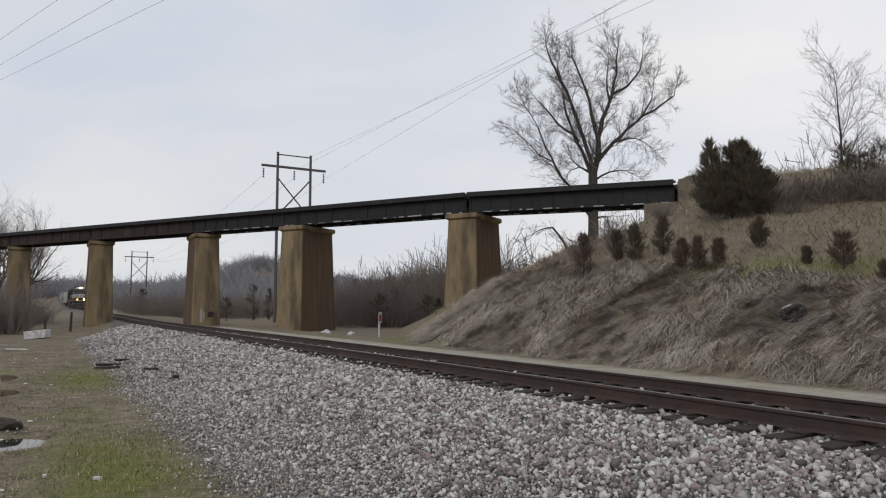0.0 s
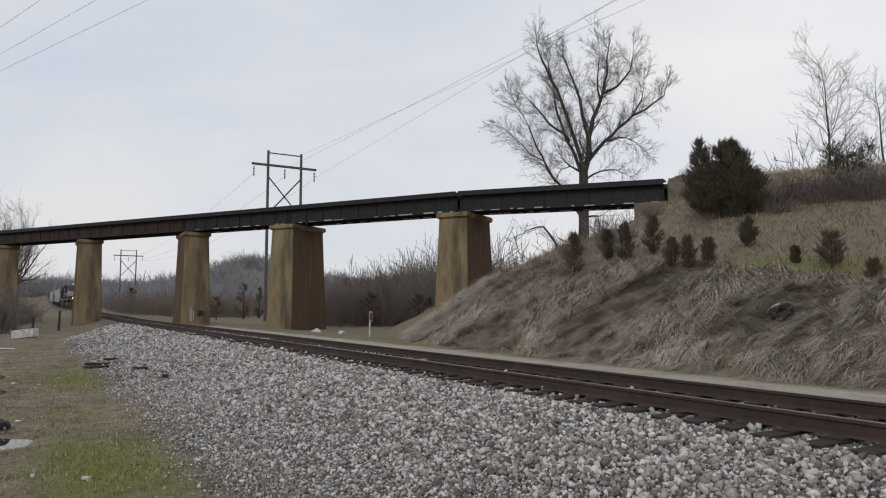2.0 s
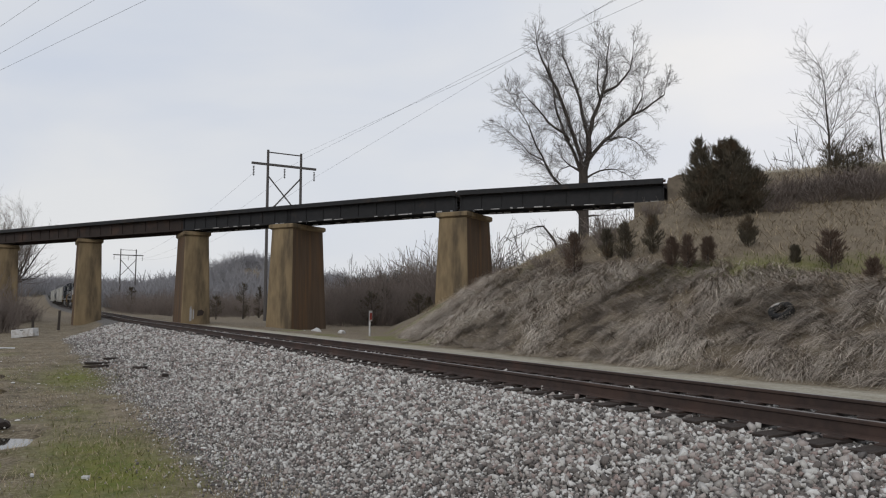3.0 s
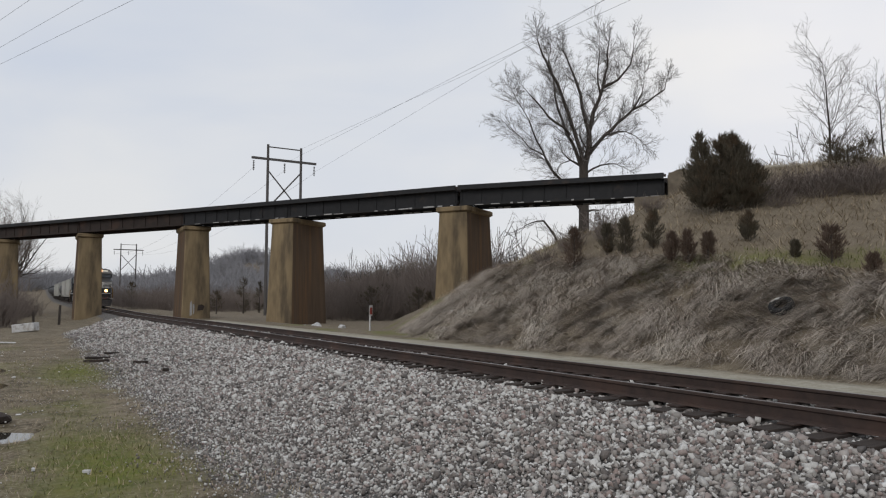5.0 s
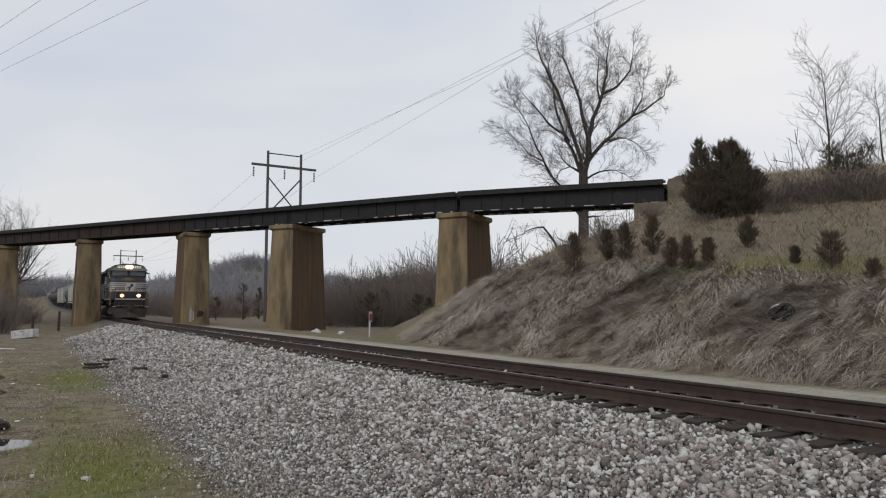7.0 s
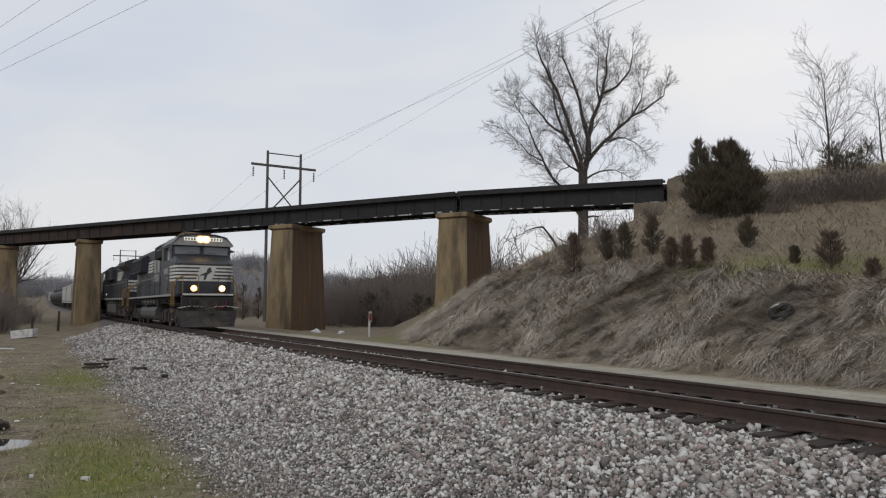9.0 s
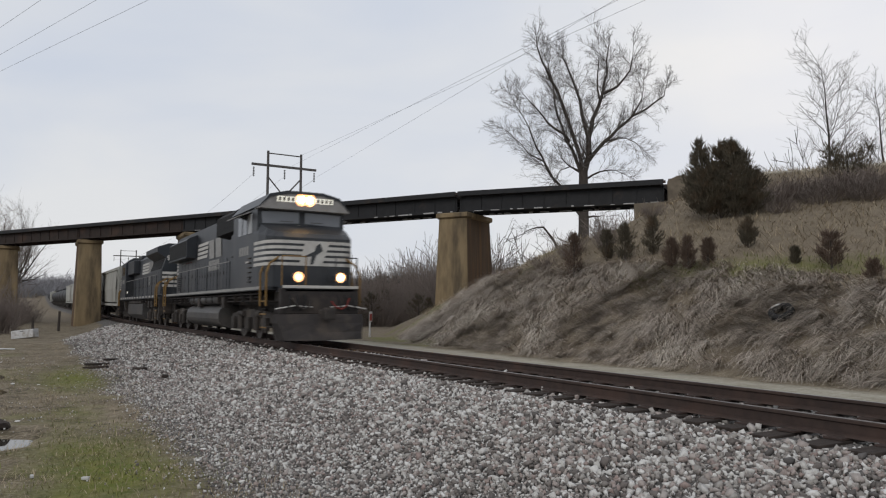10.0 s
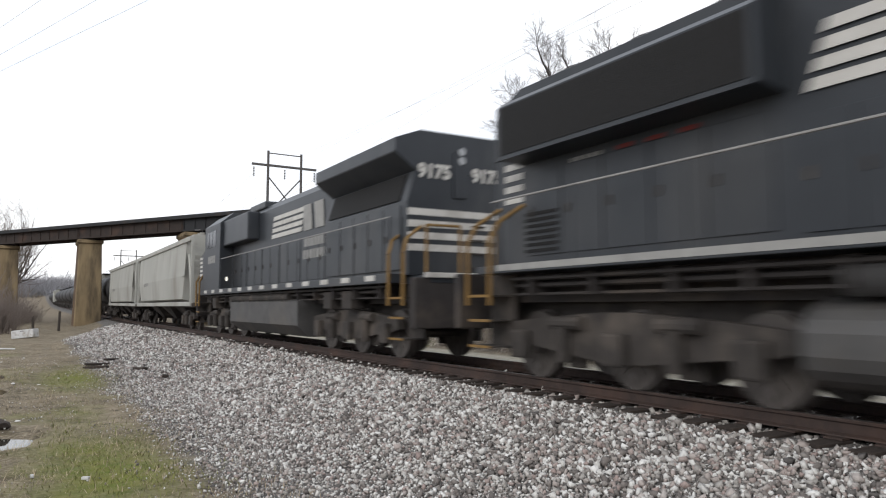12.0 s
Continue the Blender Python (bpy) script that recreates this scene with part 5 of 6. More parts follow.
def big_tree():
    """The tall bare tree behind the viaduct: a short bole that forks into long rising limbs."""
    rng = np.random.default_rng(3)
    x, y = 41.9, 47.3
    base = ground_z(x, y) - 0.15
    fork = 12.3 - base
    segs = [((0.1, 0, 0), (0.25, 0, fork * 0.6), 0.6, 0.47), ((0.25, 0, fork * 0.6), (0.3, 0, fork + 0.9), 0.47, 0.4)]
    limbs = [  # thickness, depth of the lean, then points to the side of and above the fork
        (0.33, 0.3, [(0.35, 0.8), (0.8, 4.1), (1.25, 5.9), (2.25, 8.4), (2.75, 10.4), (3.0, 13.2)]),
        (0.17, -0.5, [(2.2, 8.3), (3.5, 8.9), (4.7, 10.4), (5.0, 12.7)]),
        (0.13, 0.5, [(1.9, 7.7), (1.75, 9.9), (2.0, 13.6)]),
        (0.24, -0.9, [(0.2, 0.8), (-0.5, 3.4), (-2.25, 8.4), (-3.25, 10.2), (-4.0, 11.7), (-4.3, 12.9)]),
        (0.2, 0.9, [(0.75, 4.0), (0.25, 6.4), (-0.2, 9.0), (-0.6, 10.4), (-1.3, 12.4), (-1.3, 13.8)]),
        (0.2, 0.6, [(-0.05, 0.9), (-0.5, 2.4), (-1.25, 3.9), (-2.0, 6.4), (-2.3, 8.9), (-2.75, 11.4), (-2.5, 13.0)]),
        (0.16, -0.4, [(-1.0, 3.7), (-2.3, 4.8), (-3.5, 6.0), (-4.8, 7.4), (-5.8, 8.5)]),
        (0.17, -0.7, [(0.1, -3.4), (-1.3, -1.5), (-2.2, -0.4), (-3.3, 0.9), (-4.3, 2.9), (-5.0, 4.7), (-6.2, 6.6), (-6.9, 7.9)]),
        (0.11, 0.4, [(-2.4, -0.2), (-3.4, 1.8), (-4.8, 2.6), (-6.4, 4.4), (-7.2, 5.2)]),
        (0.22, 0.2, [(0.6, 1.7), (2.25, 3.7), (3.5, 4.9), (5.0, 6.2), (6.5, 7.0), (8.1, 8.2), (8.5, 9.6)]),
        (0.11, -0.3, [(5.0, 6.2), (5.8, 7.7), (6.0, 9.9)]),
        (0.11, -0.6, [(2.2, 3.7), (3.5, 4.0), (5.0, 3.5), (6.0, 2.4)]),
        (0.12, -0.5, [(0.6, 0.2), (1.75, 0.8), (3.2, 0.9), (4.2, 0.3)]),
        (0.13, 0.3, [(0.0, 0.7), (-0.9, 1.3), (-1.5, 1.9), (-1.9, 2.5)]),
        (0.1, -0.4, [(0.0, 0.7), (-1.0, 1.3), (-2.0, 0.9), (-2.3, 0.0)]),
        (0.12, 0.5, [(0.5, -3.3), (1.6, -3.2), (2.2, -2.9)]),
        (0.16, -0.3, [(-1.6, -7.2), (-2.6, -5.4), (-3.6, -4.2), (-4.8, -4.4), (-5.6, -5.0)]),
    ]
    for r, lean, line in limbs:
        r *= 0.86
        pts = [RIGHT * (su * 0.95) + Vector((0, 0, fork + (sv * 0.95 if sv > 0 else sv))) + AWAY * (lean * k * 0.4) for k, (su, sv) in enumerate(line)]
        n = len(pts) - 1
        for i, (p, q) in enumerate(zip(pts[:-1], pts[1:])):
            ra, rb = r * (1 - 0.86 * i / n), r * (1 - 0.86 * (i + 1) / n)
            m = p.lerp(q, 0.5) + Vector(rng.normal(0, 0.07, 3))
            segs += [(tuple(p), tuple(m), ra, (ra + rb) / 2), (tuple(m), tuple(q), (ra + rb) / 2, rb)]
            d = (q - p).normalized()
            low = line[i][1] < -0.5
            for _ in range(1 if low else max(2, round((q - p).length * (1.3 if i == 0 else 3.8)))):
                side = RIGHT * rng.normal(0, 1) + AWAY * rng.normal(0, 0.8) + Vector((0, 0, rng.normal(0.15, 0.6)))
                side = (side - d * side.dot(d)).normalized()
                grow(segs, p.lerp(q, rng.uniform(0.05, 1.0)), (d * 0.75 + side * rng.uniform(0.5, 1.0) + Vector((0, 0, 0.15))).normalized(),
                     rng.uniform(1.1, 2.2) * (1.3 - 0.45 * i / n), max(rb * 0.32, 0.02), 2, rng, 0.75, 0.05, 6, 0.17, 0.0085)
        grow(segs, pts[-1], d, 1.3, max(r * 0.16, 0.02), 2, rng, 0.6, 0.06, 6, 0.16, 0.0095)
    plant_tree("tree", x, y, segs, "tall bare deciduous tree with grey-brown spreading limbs behind the viaduct", split=0.06)


def slender_tree(seed, height, r, spread):
    """A bare tree with one leader and side limbs that rise at a slant."""
    rng = np.random.default_rng(seed)
    segs, p = [], Vector((0, 0, 0))
    steps_ = 9
    for k in range(steps_):
        q = p + Vector((rng.normal(0, 0.12), rng.normal(0, 0.12), height / steps_))
        ra, rb = r * (1 - 0.9 * k / steps_), r * (1 - 0.9 * (k + 1) / steps_)
        segs.append((tuple(p), tuple(q), ra, rb))
        if k > 2:
            for _ in range(5):
                a = rng.uniform(0, 6.28)
                d = Vector((math.cos(a) * spread, math.sin(a) * spread, rng.uniform(0.5, 1.0))).normalized()
                grow(segs, p.lerp(q, rng.random()), d, height * rng.uniform(0.2, 0.32) * (1.15 - 0.6 * k / steps_), max(rb * 0.45, 0.022), 2, rng, 0.65, 0.08, 5, 0.16, 0.0105)
        p = q
    return segs


def bare_tree(seed, height, r, kids=5, spread=0.6):
    rng = np.random.default_rng(seed)
    segs = []
    h = height * 0.3
    segs.append(((0, 0, 0), (0, 0, h), r, r * 0.8))
    for i in range(6):
        a = i * 1.05 + rng.uniform(-0.3, 0.3)
        d = Vector((math.cos(a) * 0.5, math.sin(a) * 0.5, 1.1)).normalized()
        grow(segs, Vector((0, 0, h * rng.uniform(0.75, 1.0))), d, height * rng.uniform(0.45, 0.62), r * 0.5, 3, rng, spread, 0.12, kids, 0.15, 0.011)
    return segs


def bush_segs(seed, stems=26, height=2.0, r=0.018, depth=1, kids=4):
    rng = np.random.default_rng(seed)
    segs = []
    for _ in range(stems):
        a = rng.uniform(0, 6.28)
        p = Vector((math.cos(a), math.sin(a), 0)) * rng.uniform(0, 0.4)
        d = Vector((math.cos(a) * 0.45, math.sin(a) * 0.45, 1.0)).normalized()
        grow(segs, p, d, height * rng.uniform(0.6, 1.0), r, depth, rng, 0.6, 0.06, kids, 0.14, r * 0.5)
    return segs


def cedar(name, x, y, height, radius, mat, label, seed, count, bushy=0.75, z=None, leaders=((0, 0, 1, 1),)):
    rng = np.random.default_rng(seed)
    t = thing(name, pose(x, y, (ground_z(x, y) if z is None else z) - 0.05), label, "cedar", "cedars on the hillside")
    big_mesh("trunk", *tubes([((0, 0, 0), (0, 0, height * 0.55), 0.02 + height * 0.018, 0.01 + height * 0.008), ((0, 0, height * 0.55), (0, 0, height * 0.95), 0.01 + height * 0.008, 0.006)], 6), M_BARK, t)
    # boughs first, then sprays along them; a bushy tree has several leaders
    segs = []
    total = sum(q[3] for q in leaders)
    for lx, ly, lh, lr in leaders:
        n, top, rad = int(count * lr / total), height * lh, radius * lr
        boughs = max(90, n // 14) if height < 2.2 else max(30, n // 50)
        fb = np.sort(rng.uniform(0.02, 0.98, boughs))
        ab = rng.uniform(0, 2 * math.pi, boughs)
        rb = rad * np.clip((1 - fb) ** bushy * np.minimum(1, 0.55 + 2.5 * fb), 0.06, 1) * rng.uniform(0.5, 1.25, boughs)
        pick = rng.integers(0, boughs, n)
        along = rng.uniform(0.1, 1.0, n) ** 0.7
        ang = ab[pick] + rng.normal(0, 0.35, n)
        rr = rb[pick] * along
        rise = fb[pick] * top * 0.93 + rr * 0.75 + rng.normal(0, 0.03 * top, n)
        p = np.column_stack([np.cos(ang) * rr + lx * radius, np.sin(ang) * rr + ly * radius, np.clip(rise, 0.05, top * 1.03)])
        out = np.column_stack([np.cos(ang), np.sin(ang), rng.uniform(0.7, 2.4, n)]) + rng.normal(0, 0.4, (n, 3))
        out /= np.linalg.norm(out, axis=1)[:, None]
        ln = rng.uniform(0.5, 1.4, n) * (0.09 + 0.045 * height ** 0.5)
        segs += [(tuple(a), tuple(a + o * l), l * 0.1, l * 0.012) for a, o, l in zip(p, out, ln)]
    big_mesh("foliage", *tubes(segs, 3), mat, t)
    return t


def scatter(name, sources, spots, mat, label, category, sides=3):
    """Many copies of a few bushes as one uncountable growth: spots of (x, y, z, size, turn, height factor)."""
    made = [tubes(s, sides) for s in sources]
    vs, ts, off = [], [], 0
    for i, (x, y, z, s, a, hf) in enumerate(spots):
        v, t = made[i % len(made)]
        c, sn = math.cos(a) * s, math.sin(a) * s
        q = np.column_stack([v[:, 0] * c - v[:, 1] * sn + x, v[:, 0] * sn + v[:, 1] * c + y, v[:, 2] * s * hf + z])
        vs.append(q)
        ts.append(t + off)
        off += len(v)
    ob = big_mesh(name, np.concatenate(vs), np.concatenate(ts), mat)
    return tagged(ob, label, category, kind="stuff")


def polar(az, r):
    return r * math.sin(radians(az)), r * math.cos(radians(az))


big_tree()
for sx, sy, hh, sd_, wide_ in ((53.4, 31.6, 16.6, 41, 0.8), (60.5, 31.2, 15.5, 42, 0.75), (62.5, 28.5, 12.0, 43, 0.8)):
    plant_tree("tree", sx, sy, slender_tree(sd_, hh, 0.19, wide_), "slender bare tree on the hill behind the crest", split=0.05, group="bare trees", z=ground_z(sx, sy) - 0.3)
for sx, sy, hh, seed_ in ((50.0, 34.0, 8.0, 44), (51.5, 32.0, 6.5, 45), (56.5, 31.5, 7.0, 46), (59.0, 33.0, 8.5, 47)):
    plant_tree("tree", sx, sy, bare_tree(seed_, hh, 0.1, 5, 0.6), "low bare many-stemmed tree on the hill crest", split=0.05, group="bare trees", z=ground_z(sx, sy) - 0.3)
plant_tree("tree", -2.2, 118.0, bare_tree(51, 16.5, 0.3, 5, 0.75), "bare purplish-brown tree beyond the viaduct", split=0.05, group="bare trees")
plant_tree("tree", -9.0, 110.0, bare_tree(52, 15.0, 0.3, 5, 0.75), "bare purplish-brown tree beyond the viaduct", split=0.05, group="bare trees")
for tx_, ty_, th_, ts_ in ((-1.6, 98.0, 12.0, 53), (-4.6, 104.0, 17.0, 54), (-6.0, 92.0, 12.5, 55)):
    plant_tree("tree", tx_, ty_, bare_tree(ts_, th_, 0.24, 5, 0.75), "bare purplish-brown tree beyond the viaduct", split=0.05, group="bare trees", mat=M_TWIG)

cedar("cedar_tree", 24.6, 19.2, 3.4, 1.6, M_CEDAR, "large dark green bushy cedar beside the abutment", 7, 22000, 0.58,
      leaders=((0.05, 0, 0.97, 0.85), (-0.42, 0.3, 1.0, 0.6), (0.45, -0.25, 0.88, 0.65), (0.1, -0.3, 0.95, 0.65), (-0.5, 0.1, 0.62, 0.65), (0.6, -0.5, 0.6, 0.6)))
for cx_, cy_, ch_, cr_, mt_, sd_ in ((18.8, 21.7, 1.9, 0.55, M_RUSTCEDAR, 1), (19.6, 19.7, 1.55, 0.5, M_CEDAR, 2), (20.1, 18.75, 1.5, 0.45, M_CEDAR, 3),
                                    (19.05, 16.95, 1.1, 0.35, M_RUSTCEDAR, 4), (19.15, 16.35, 1.15, 0.34, M_RUSTCEDAR, 5), (19.55, 15.85, 0.9, 0.3, M_RUSTCEDAR, 6),
                                    (21.1, 15.45, 1.15, 0.36, M_CEDAR, 8), (20.35, 13.25, 0.55, 0.16, M_CEDAR, 9), (20.4, 12.15, 1.2, 0.5, M_RUSTCEDAR, 10),
                                    (19.6, 10.55, 0.65, 0.25, M_RUSTCEDAR, 11), (19.9, 21.0, 1.3, 0.4, M_CEDAR, 12)):
    cedar("cedar_sapling", cx_, cy_, ch_, cr_, mt_, "small bronzed cedar sapling on the grassy slope" if mt_ is M_RUSTCEDAR else "small dark green cedar sapling on the grassy slope", sd_, 1150, 0.55)
cedar("cedar_tree", 31.6, 17.9, 2.0, 1.15, M_CEDAR, "ragged dark green cedar on the hill crest", 13, 2600, 0.25, leaders=((-0.5, 0.3, 0.95, 0.6), (0.6, -0.4, 1.0, 0.55), (0.0, 0.0, 0.7, 0.7)))
for az_, r_, h_, w_ in ((14.6, 100, 5.2, 1.3), (15.8, 104, 4.6, 1.1), (12.6, 96, 3.2, 1.4), (6.6, 120, 4.2, 1.6), (24.6, 66, 3.4, 1.5), (28.4, 62, 3.2, 1.3), (29.2, 64, 2.7, 1.1), (25.6, 72, 3.8, 1.5)):
    px_, py_ = polar(az_, r_)
    cedar("cedar_tree", px_, py_, h_, w_, M_CEDAR, "dark green cedar in the brush beyond the viaduct", int(r_ + az_), 1500, 0.6)

# bushes one can tell apart on the slope
B_SMALL = [bush_segs(s, 46, 1.5, 0.017, 1, 6) for s in (61, 62, 63)]
rnd_b = random.Random(8)
for bx, by, bs in ((27.4, 19.8, 1.15), (28.6, 18.6, 1.3), (29.6, 17.2, 1.2), (30.4, 16.2, 1.35), (28.9, 15.6, 0.95), (31.4, 15.0, 1.2), (27.9, 21.4, 1.1), (24.0, 22.4, 0.6),
                   (22.2, 23.6, 0.9), (21.2, 22.4, 0.8), (20.4, 23.8, 0.85), (19.6, 24.6, 0.75), (32.6, 13.6, 1.2), (26.2, 17.6, 0.8), (27.0, 18.4, 1.3), (29.0, 17.8, 1.5), (30.0, 17.0, 1.5), (28.2, 17.0, 1.3), (29.4, 16.0, 1.4), (31.0, 15.8, 1.4), (27.6, 19.0, 1.3), (30.8, 14.6, 1.2)):
    b_ob = plant_tree("shrub", bx, by, B_SMALL[rnd_b.randrange(3)], "leafless brown brushy shrub on the slope", "shrub", 1.0, M_TWIG, "shrubs on the slope")
    b_ob.scale = (bs, bs, bs * rnd_b.uniform(0.65, 0.9) * (0.62 if bx > 26 else 1.0))
    b_ob.rotation_euler.z = rnd_b.uniform(0, 6)

# brush beyond the viaduct
rng_v = np.random.default_rng(77)
B_MID = [bush_segs(s, 30, 1.0, 0.0075, 1, 6) for s in (71, 72, 73, 74)]
B_SLIM = [bush_segs(s, 5, 1.0, 0.009, 2, 4) for s in (75, 76, 77)]
spots = []
for _ in range(150):
    az, r = rng_v.uniform(19.5, 41), rng_v.uniform(74, 125)
    x, y = polar(az, r)
    spots.append((x, y, ground_z(x, y) - 0.1, rng_v.uniform(2.2, 4.6) * (0.8 + 0.7 * step(23, 30, az)), rng_v.uniform(0, 6), rng_v.uniform(0.8, 1.3)))
for _ in range(130):
    az, r = rng_v.uniform(5.0, 19.5), rng_v.uniform(100, 190)
    x, y = polar(az, r)
    if x < 12.5:
        continue
    spots.append((x, y, ground_z(x, y) - 0.1, rng_v.uniform(2.2, 4.2), rng_v.uniform(0, 6), rng_v.uniform(0.7, 1.2)))
for _ in range(110):
    x, y = rng_v.uniform(-14, 1.8), rng_v.uniform(58, 112)
    if x > -1.5 and y < 84:
        continue
    spots.append((x, y, ground_z(x, y) - 0.1, rng_v.uniform(1.8, 3.8) * (1.0 if x < -1 else 0.6), rng_v.uniform(0, 6), rng_v.uniform(0.7, 1.2)))
for _ in range(60):
    x, y = rng_v.uniform(-9, -1.2), rng_v.uniform(54, 92)
    spots.append((x, y, ground_z(x, y) - 0.1, rng_v.uniform(1.6, 3.0), rng_v.uniform(0, 6), rng_v.uniform(0.8, 1.2)))
for _ in range(120):
    az, r = rng_v.uniform(19.5, 34), rng_v.uniform(66, 112)
    x, y = polar(az, r)
    spots.append((x, y, ground_z(x, y) - 0.1, rng_v.uniform(1.8, 4.6) * (1 + 0.75 * step(23, 30, az)), rng_v.uniform(0, 6), rng_v.uniform(0.9, 1.3)))
scatter("brush", B_MID, spots, M_TWIG, "dense leafless grey-brown brush beyond the viaduct", "brush")
spots = []
for _ in range(120):
    az, r = rng_v.uniform(22.5, 47), rng_v.uniform(85, 140)
    x, y = polar(az, r)
    spots.append((x, y, ground_z(x, y), rng_v.uniform(5.5, 9.5) * (0.72 + 0.3 * step(25, 34, az)), rng_v.uniform(0, 6), rng_v.uniform(0.9, 1.3)))
for _ in range(14):
    x, y = rng_v.uniform(44, 66), rng_v.uniform(24, 48)
    spots.append((x, y, ground_z(x, y), rng_v.uniform(3.5, 6.0), rng_v.uniform(0, 6), rng_v.uniform(1.0, 1.3)))
scatter("saplings", B_SLIM, spots, M_BARK, "thin bare saplings standing in the brush", "saplings")
spots = []
for _ in range(1500):
    az, r = rng_v.uniform(-9, 46), rng_v.uniform(210, 520)
    x, y = polar(az, r)
    if abs(x - TRACK_X) < 14 and r < 330:
        continue
    spots.append((x, y, ground_z(x, y) - 0.6, rng_v.uniform(7, 11.5), rng_v.uniform(0, 6), rng_v.uniform(0.55, 0.85)))
B_FAR = [bush_segs(s, 13, 1.0, 0.022, 1, 5) for s in (81, 82, 83)]
scatter("far_woods", B_FAR, spots, M_HAZETWIG, "distant bare woods covering the valley side", "woods")


# ---- power line ----
def h_frame(cx, cy, top, name_label):
    z0 = ground_z(cx, cy)
    t = thing("power_pylon", pose(cx, cy, z0 - 0.5, 0, 0, 2), name_label, "pylon", "power line")
    h = top - z0 + 0.5
    g = 2.13
    for s in (-1, 1):
        part("pole", rod(bmesh.new(), (s * g, 0, 0), (s * g, 0, h), 0.21, 10, 0.15), M_GALV, t)
    part("crossarm", cube(-4.15, 4.15, -0.12, 0.12, h - 1.95, h - 1.68), M_GALV, t)
    part("tie_beam", cube(-g, g, -0.05, 0.05, h - 0.35, h - 0.22), M_GALV, t)
    part("brace", rod(bmesh.new(), (-g, 0, h - 3.2), (g, 0, h - 8.0), 0.09, 6), M_GALV, t)
    part("brace", rod(bmesh.new(), (g, 0.1, h - 3.2), (-g, 0.1, h - 8.0), 0.09, 6), M_GALV, t)
    for x in (-3.9, 0.0, 3.9):
        ins = bmesh.new()
        for k in range(6):
            rod(ins, (x, 0, h - 2.2 - 0.2 * k), (x, 0, h - 2.28 - 0.2 * k), 0.12, 8)
        rod(ins, (x, 0, h - 2.15), (x, 0, h - 3.4), 0.03, 6)
        part("insulator", ins, M_GALV, t)
    return t


def wire(a, b, sag, r, label="thin overhead power line wire"):
    pts = []
    for i in range(25):
        f = i / 24
        p = Vector(a).lerp(Vector(b), f)
        p.z -= sag * 4 * f * (1 - f)
        pts.append(p)
    across = (Vector(b) - Vector(a)).cross(Vector((0, 0, 1))).normalized()
    up = Vector((0, 0, 1))
    rings = [[p + across * r, p + up * r, p - across * r, p - up * r] for p in pts]
    return tagged(part("power_line_wire", loft(bmesh.new(), rings), M_WIRE), label, "wire", "overhead wires")


h_frame(26.9, 85.0, 20.3, "weathered timber H-frame power pylon with crossed braces")
h_frame(25.2, 228.5, 18.0, "distant timber H-frame power pylon")
arm = Vector((math.cos(radians(2)), math.sin(radians(2)), 0))
near, far_ = Vector((26.9, 85.0, 0)), Vector((25.2, 228.5, 0))
# the conductors run on over the hill, the lower ones crossing the upper in the view from the track
for o, zz, over in ((2.13, 20.2, (26.83, 15.4, 16.57)), (0.6, 18.5, (25.17, 16.37, 16.57)), (3.9, 17.4, (24.26, 16.91, 16.57))):
    wire(near + arm * o + Vector((0, 0, zz)), Vector(over), 0.0, 0.0095)
for o, zz in ((-3.9, 17.3), (0.0, 17.3), (3.9, 17.3)):
    wire(far_ + arm * o + Vector((0, 0, zz - 2.3)), near + arm * o + Vector((0, 0, zz)), 3.0, 0.014)
for ax, ay, bx_, by_ in ((-1.8, 41.0, -0.1, 36.3), (-1.9, 45.4, 2.1, 35.0), (-2.0, 48.7, 4.1, 33.9)):
    a_, b_ = Vector((ax, ay, 15.1)), Vector((bx_, by_, 15.1))
    way_ = (b_ - a_).normalized()
    wire(a_ - way_ * 45, b_ + way_ * 45, 0.0, 0.009)


# ---- small things ----
def tyre(x, y):
    z = ground_z(x, y)
    t = thing("tyre", pose(x, y, z + 0.1, 0, -40, 8), "old black tyre lying half sunk in dead grass", "tyre")
    rings = []
    for i in range(28):
        a = 2 * math.pi * i / 28
        prof = [(0.22, -0.1), (0.34, -0.12), (0.4, -0.08), (0.41, 0.0), (0.4, 0.08), (0.34, 0.12), (0.22, 0.1), (0.24, 0.0)]
        rings.append([(r * math.cos(a), r * math.sin(a), h) for r, h in prof])
    bm = bmesh.new()
    vs = [[bm.verts.new(p) for p in ring] for ring in rings]
    for i in range(28):
        u, w = vs[i], vs[(i + 1) % 28]
        for k in range(8):
            bm.faces.new((u[k], u[(k + 1) % 8], w[(k + 1) % 8], w[k]))
    bmesh.ops.recalc_face_normals(bm, faces=bm.faces)
    part("tread", bm, M_RUBBER, t, smooth=True)
    bm = bmesh.new()
    prism(bm, [(0.02, 0.3), (0.12, 0.33), (0.24, 0.2), (0.28, 0.1), (0.22, 0.12), (0.12, 0.24)], "z", 0.125, 0.14)
    part("paint_mark", bm, M_PLASTIC, t, "white paint splash")
    return t


tyre(16.38, 11.1).scale = (0.76, 0.76, 0.85)


def marker_sign(x, y):
    t = thing("marker_sign", pose(x, y, ground_z(x, y) - 0.1, 0, 0, 28), "small white and red marker sign on a pale post", "sign")
    part("post", cube(-0.04, 0.04, -0.04, 0.04, 0, 1.2, 0.008), M_PLASTIC, t)
    part("panel", cube(-0.14, 0.14, -0.06, -0.045, 1.05, 1.62, 0.003), M_PLASTIC, t)
    part("red_field", cube(-0.11, 0.11, -0.068, -0.062, 1.12, 1.5), M_SIGNRED, t)
    return t


marker_sign(16.2, 35.6)


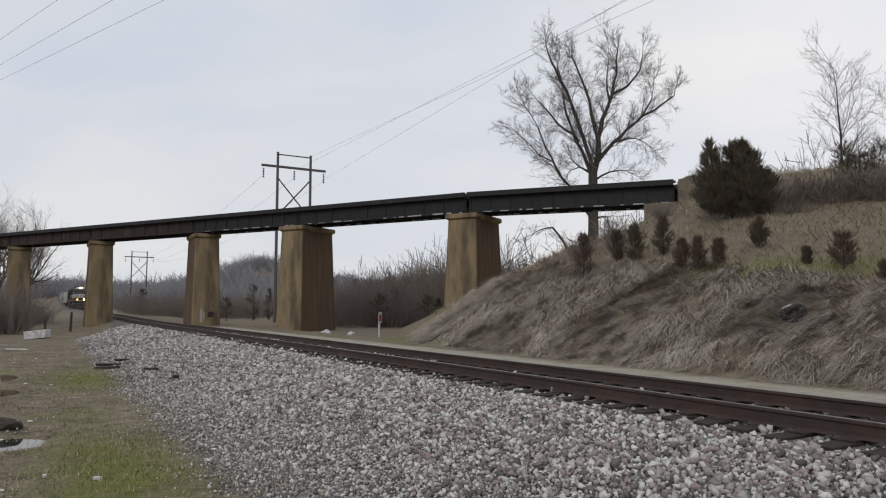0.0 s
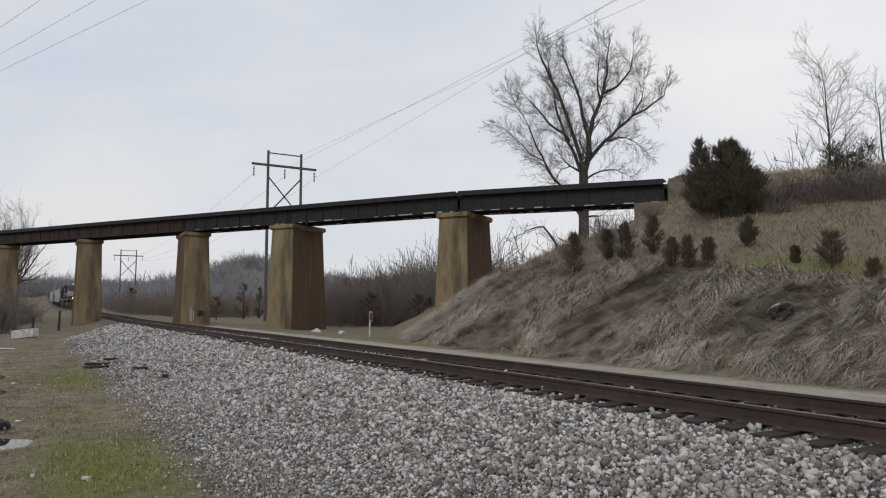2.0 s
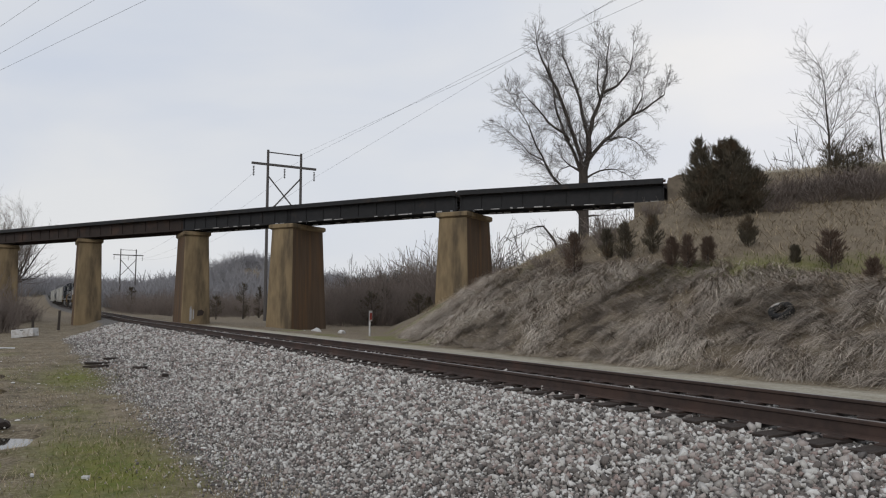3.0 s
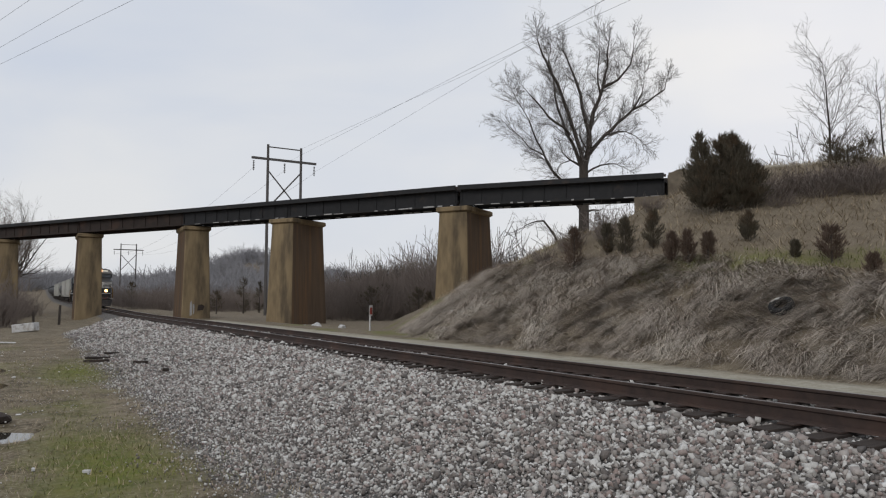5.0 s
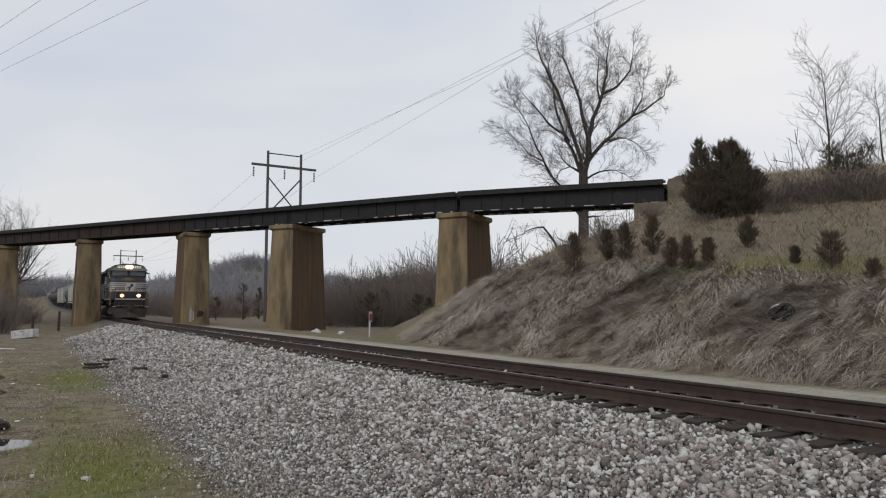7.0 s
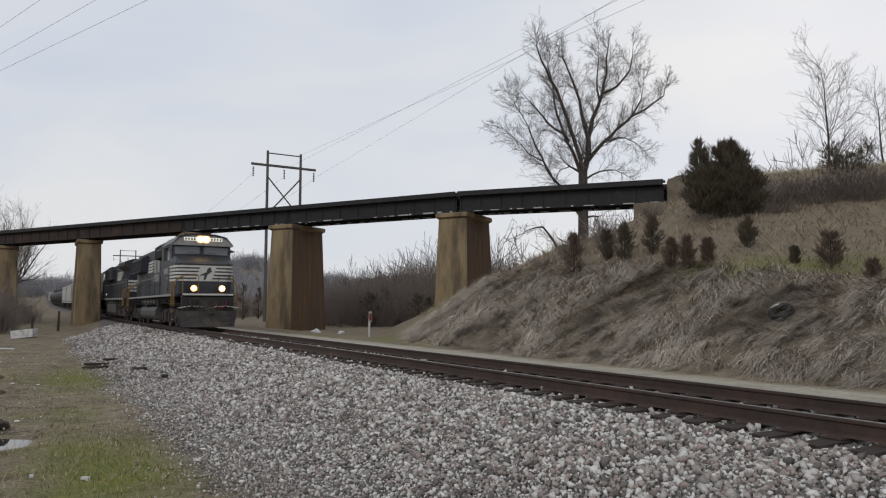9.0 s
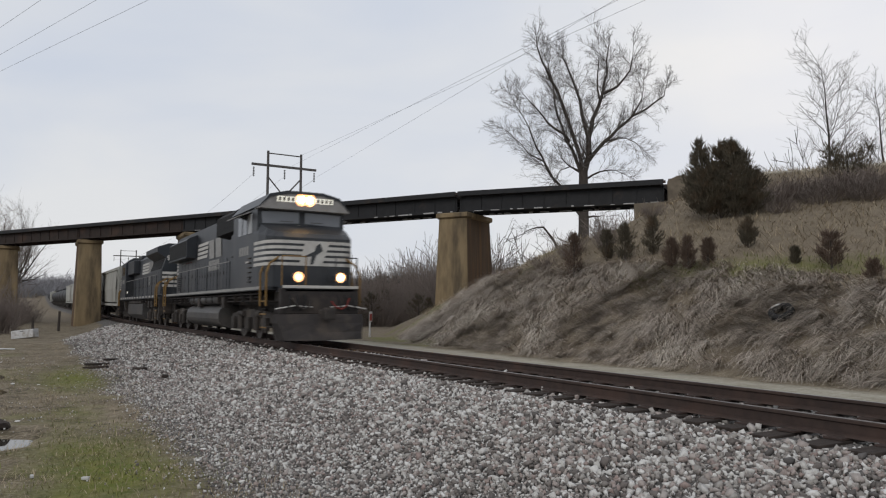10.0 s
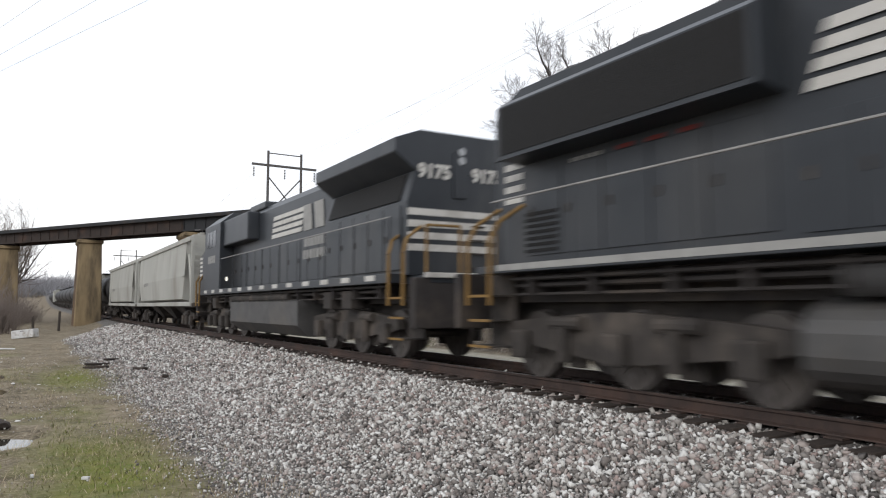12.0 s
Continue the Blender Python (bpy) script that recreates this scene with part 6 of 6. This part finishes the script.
def old_freezer(x, y):
    z = ground_z(x, y)
    t = thing("chest_freezer", pose(x, y, z + 0.02, 0, -6, -34), "dumped dirty white chest freezer on its side on the dirt", "appliance")
    part("body", cube(-0.85, 0.85, -0.3, 0.3, 0, 0.56, 0.05), M_PLASTIC, t)
    lid = part("lid", cube(-0.86, 0.86, -0.39, -0.31, 0.0, 0.55, 0.03), M_PLASTIC, t)
    part("handle", cube(-0.12, 0.12, -0.42, -0.391, 0.45, 0.49, 0.008), M_GRIME, lid)
    return t


old_freezer(-0.05, 48.3).scale = (0.78, 0.8, 0.85)


def fence_post(x, y, h, lean):
    t = tagged(part("fence_post", rod(bmesh.new(), (0, 0, -0.3), (0, 0, h), 0.1, 8, 0.085), M_BARK), "short dark weathered timber fence post", "post", "fence posts")
    t.matrix_basis = pose(x, y, ground_z(x, y), lean, lean * 0.6, 0)
    return t


for fx, fy, fh_, fl in ((2.1, 62.5, 1.5, 2), (0.4, 66.0, 1.1, -4)):
    fence_post(fx, fy, fh_, fl)


def lump(name, x, y, sx, sy, sz, mat, label, category, seed, group=""):
    rng = np.random.default_rng(seed)
    bm = bmesh.new()
    bmesh.ops.create_icosphere(bm, subdivisions=2, radius=1)
    for v in bm.verts:
        v.co = Vector((v.co.x * sx, v.co.y * sy, v.co.z * sz)) * (1 + 0.3 * noise.noise(v.co * 1.5 + Vector((seed, 0, 0))))
    ob = tagged(part(name, bm, mat), label, category, group)
    ob.matrix_basis = pose(x, y, ground_z(x, y) + sz * 0.3, 0, 0, seed * 37 % 360)
    return ob


for k_, (lx, ly, s_) in enumerate(((16.6, 45.0, 0.42), (16.1, 46.2, 0.3), (18.0, 44.0, 0.3), (17.8, 33.0, 0.14), (16.6, 27.5, 0.12))):
    lump("pale_rock", lx, ly, s_, s_ * 0.8, s_ * 0.6, M_PLASTIC, "pale lump of broken rock on the grass", "rock", k_ + 1, "pale rocks")
rl = random.Random(14)
for k_ in range(34):
    ly = 5 + rl.random() ** 1.6 * 24
    lx = rl.uniform(-1.6, 1.9)
    s_ = rl.uniform(0.018, 0.045)
    lump("pebble", lx, ly, s_ * 1.3, s_, s_ * 0.5, M_STONE, "loose pale pebble on the dirt verge", "pebble", 20 + k_, "verge pebbles")
lump("mud_heap", -0.42, 11.75, 0.42, 0.2, 0.12, M_TIE, "dark wet mud heap at the puddle's edge", "mud", 91)
lump("flat_stone", 0.78, 6.35, 0.1, 0.06, 0.03, M_PLASTIC, "flat buff stone in the grass", "stone", 90)
for k_, (lx, ly, ln_) in enumerate(((1.9, 23.0, 0.9), (2.3, 24.4, 0.6), (2.8, 17.5, 0.45), (2.6, 20.2, 0.5), (1.7, 22.1, 0.7))):
    ob_ = tagged(part("timber_scrap", cube(-ln_ / 2, ln_ / 2, -0.07, 0.07, 0, 0.07, 0.012), M_TIE), "dark splintered scrap of sleeper timber", "timber", "timber scraps")
    ob_.matrix_basis = pose(lx, ly, ground_z(lx, ly) + 0.01, 4, 3, 20 + k_ * 31)
for k_, (lx, ly, ln_) in enumerate(((-0.8, 34.7, 0.8), (-1.6, 40.0, 0.6), (0.1, 8.2, 0.07), (0.55, 7.8, 0.08))):
    ob_ = tagged(part("litter", cube(-ln_ / 2, ln_ / 2, -ln_ * 0.22, ln_ * 0.22, 0, 0.03, 0.008), M_PLASTIC), "flattened scrap of white litter on the dirt", "litter", "litter")
    ob_.matrix_basis = pose(lx, ly, ground_z(lx, ly) + 0.01, 2, 3, k_ * 47)


def puddle(x, y, rx, ry, seed):
    bm = bmesh.new()
    vs = []
    for i in range(40):
        a = 2 * math.pi * i / 40
        k = 1 + 0.28 * noise.noise((math.cos(a) * 1.3, math.sin(a) * 1.3, seed))
        vs.append(bm.verts.new((rx * k * math.cos(a), ry * k * math.sin(a), 0)))
    bm.faces.new(vs)
    ob = tagged(part("puddle", bm, M_WATER), "shallow rainwater puddle in the dirt track", "puddle", "puddles", "structure")
    ob.matrix_basis = pose(x, y, PUDDLE_Z, 0, 0, 0)
    return ob


for qx, qy, qa, qb, qs in PUDDLES:
    puddle(qx, qy, qa, qb, qs)


# ---- what moves ----
def front_at(t):
    """Where the leading coupler is along the line; the train eases off a little at the end."""
    y = 4.1 + 16.1 * (11 - t)
    return y + 0.28 * max(0.0, t - 10.0) ** 2 - 0.28


def motions():
    """The train rolls towards the camera; the near wheelsets turn."""
    for ob, back, length in TRAIN:
        rows = []
        for k in range(49):
            t = k * 0.25
            y = front_at(t) + back
            z0, z1 = grade(y), grade(y + length)
            rows.append((t, pose(TRACK_X, y, z0, math.degrees(math.atan2(z1 - z0, length)), 0, 0)))
        walk(ob, rows)
    for ob, y, r in ROLLING:
        rows = []
        for k in range(361):
            t = k / 30
            rows.append((t, pose(0, y, r + 0.004, math.degrees((front_at(0) - front_at(t)) / r) % 360.0, 0, 0)))
        walk(ob, rows)


motions()
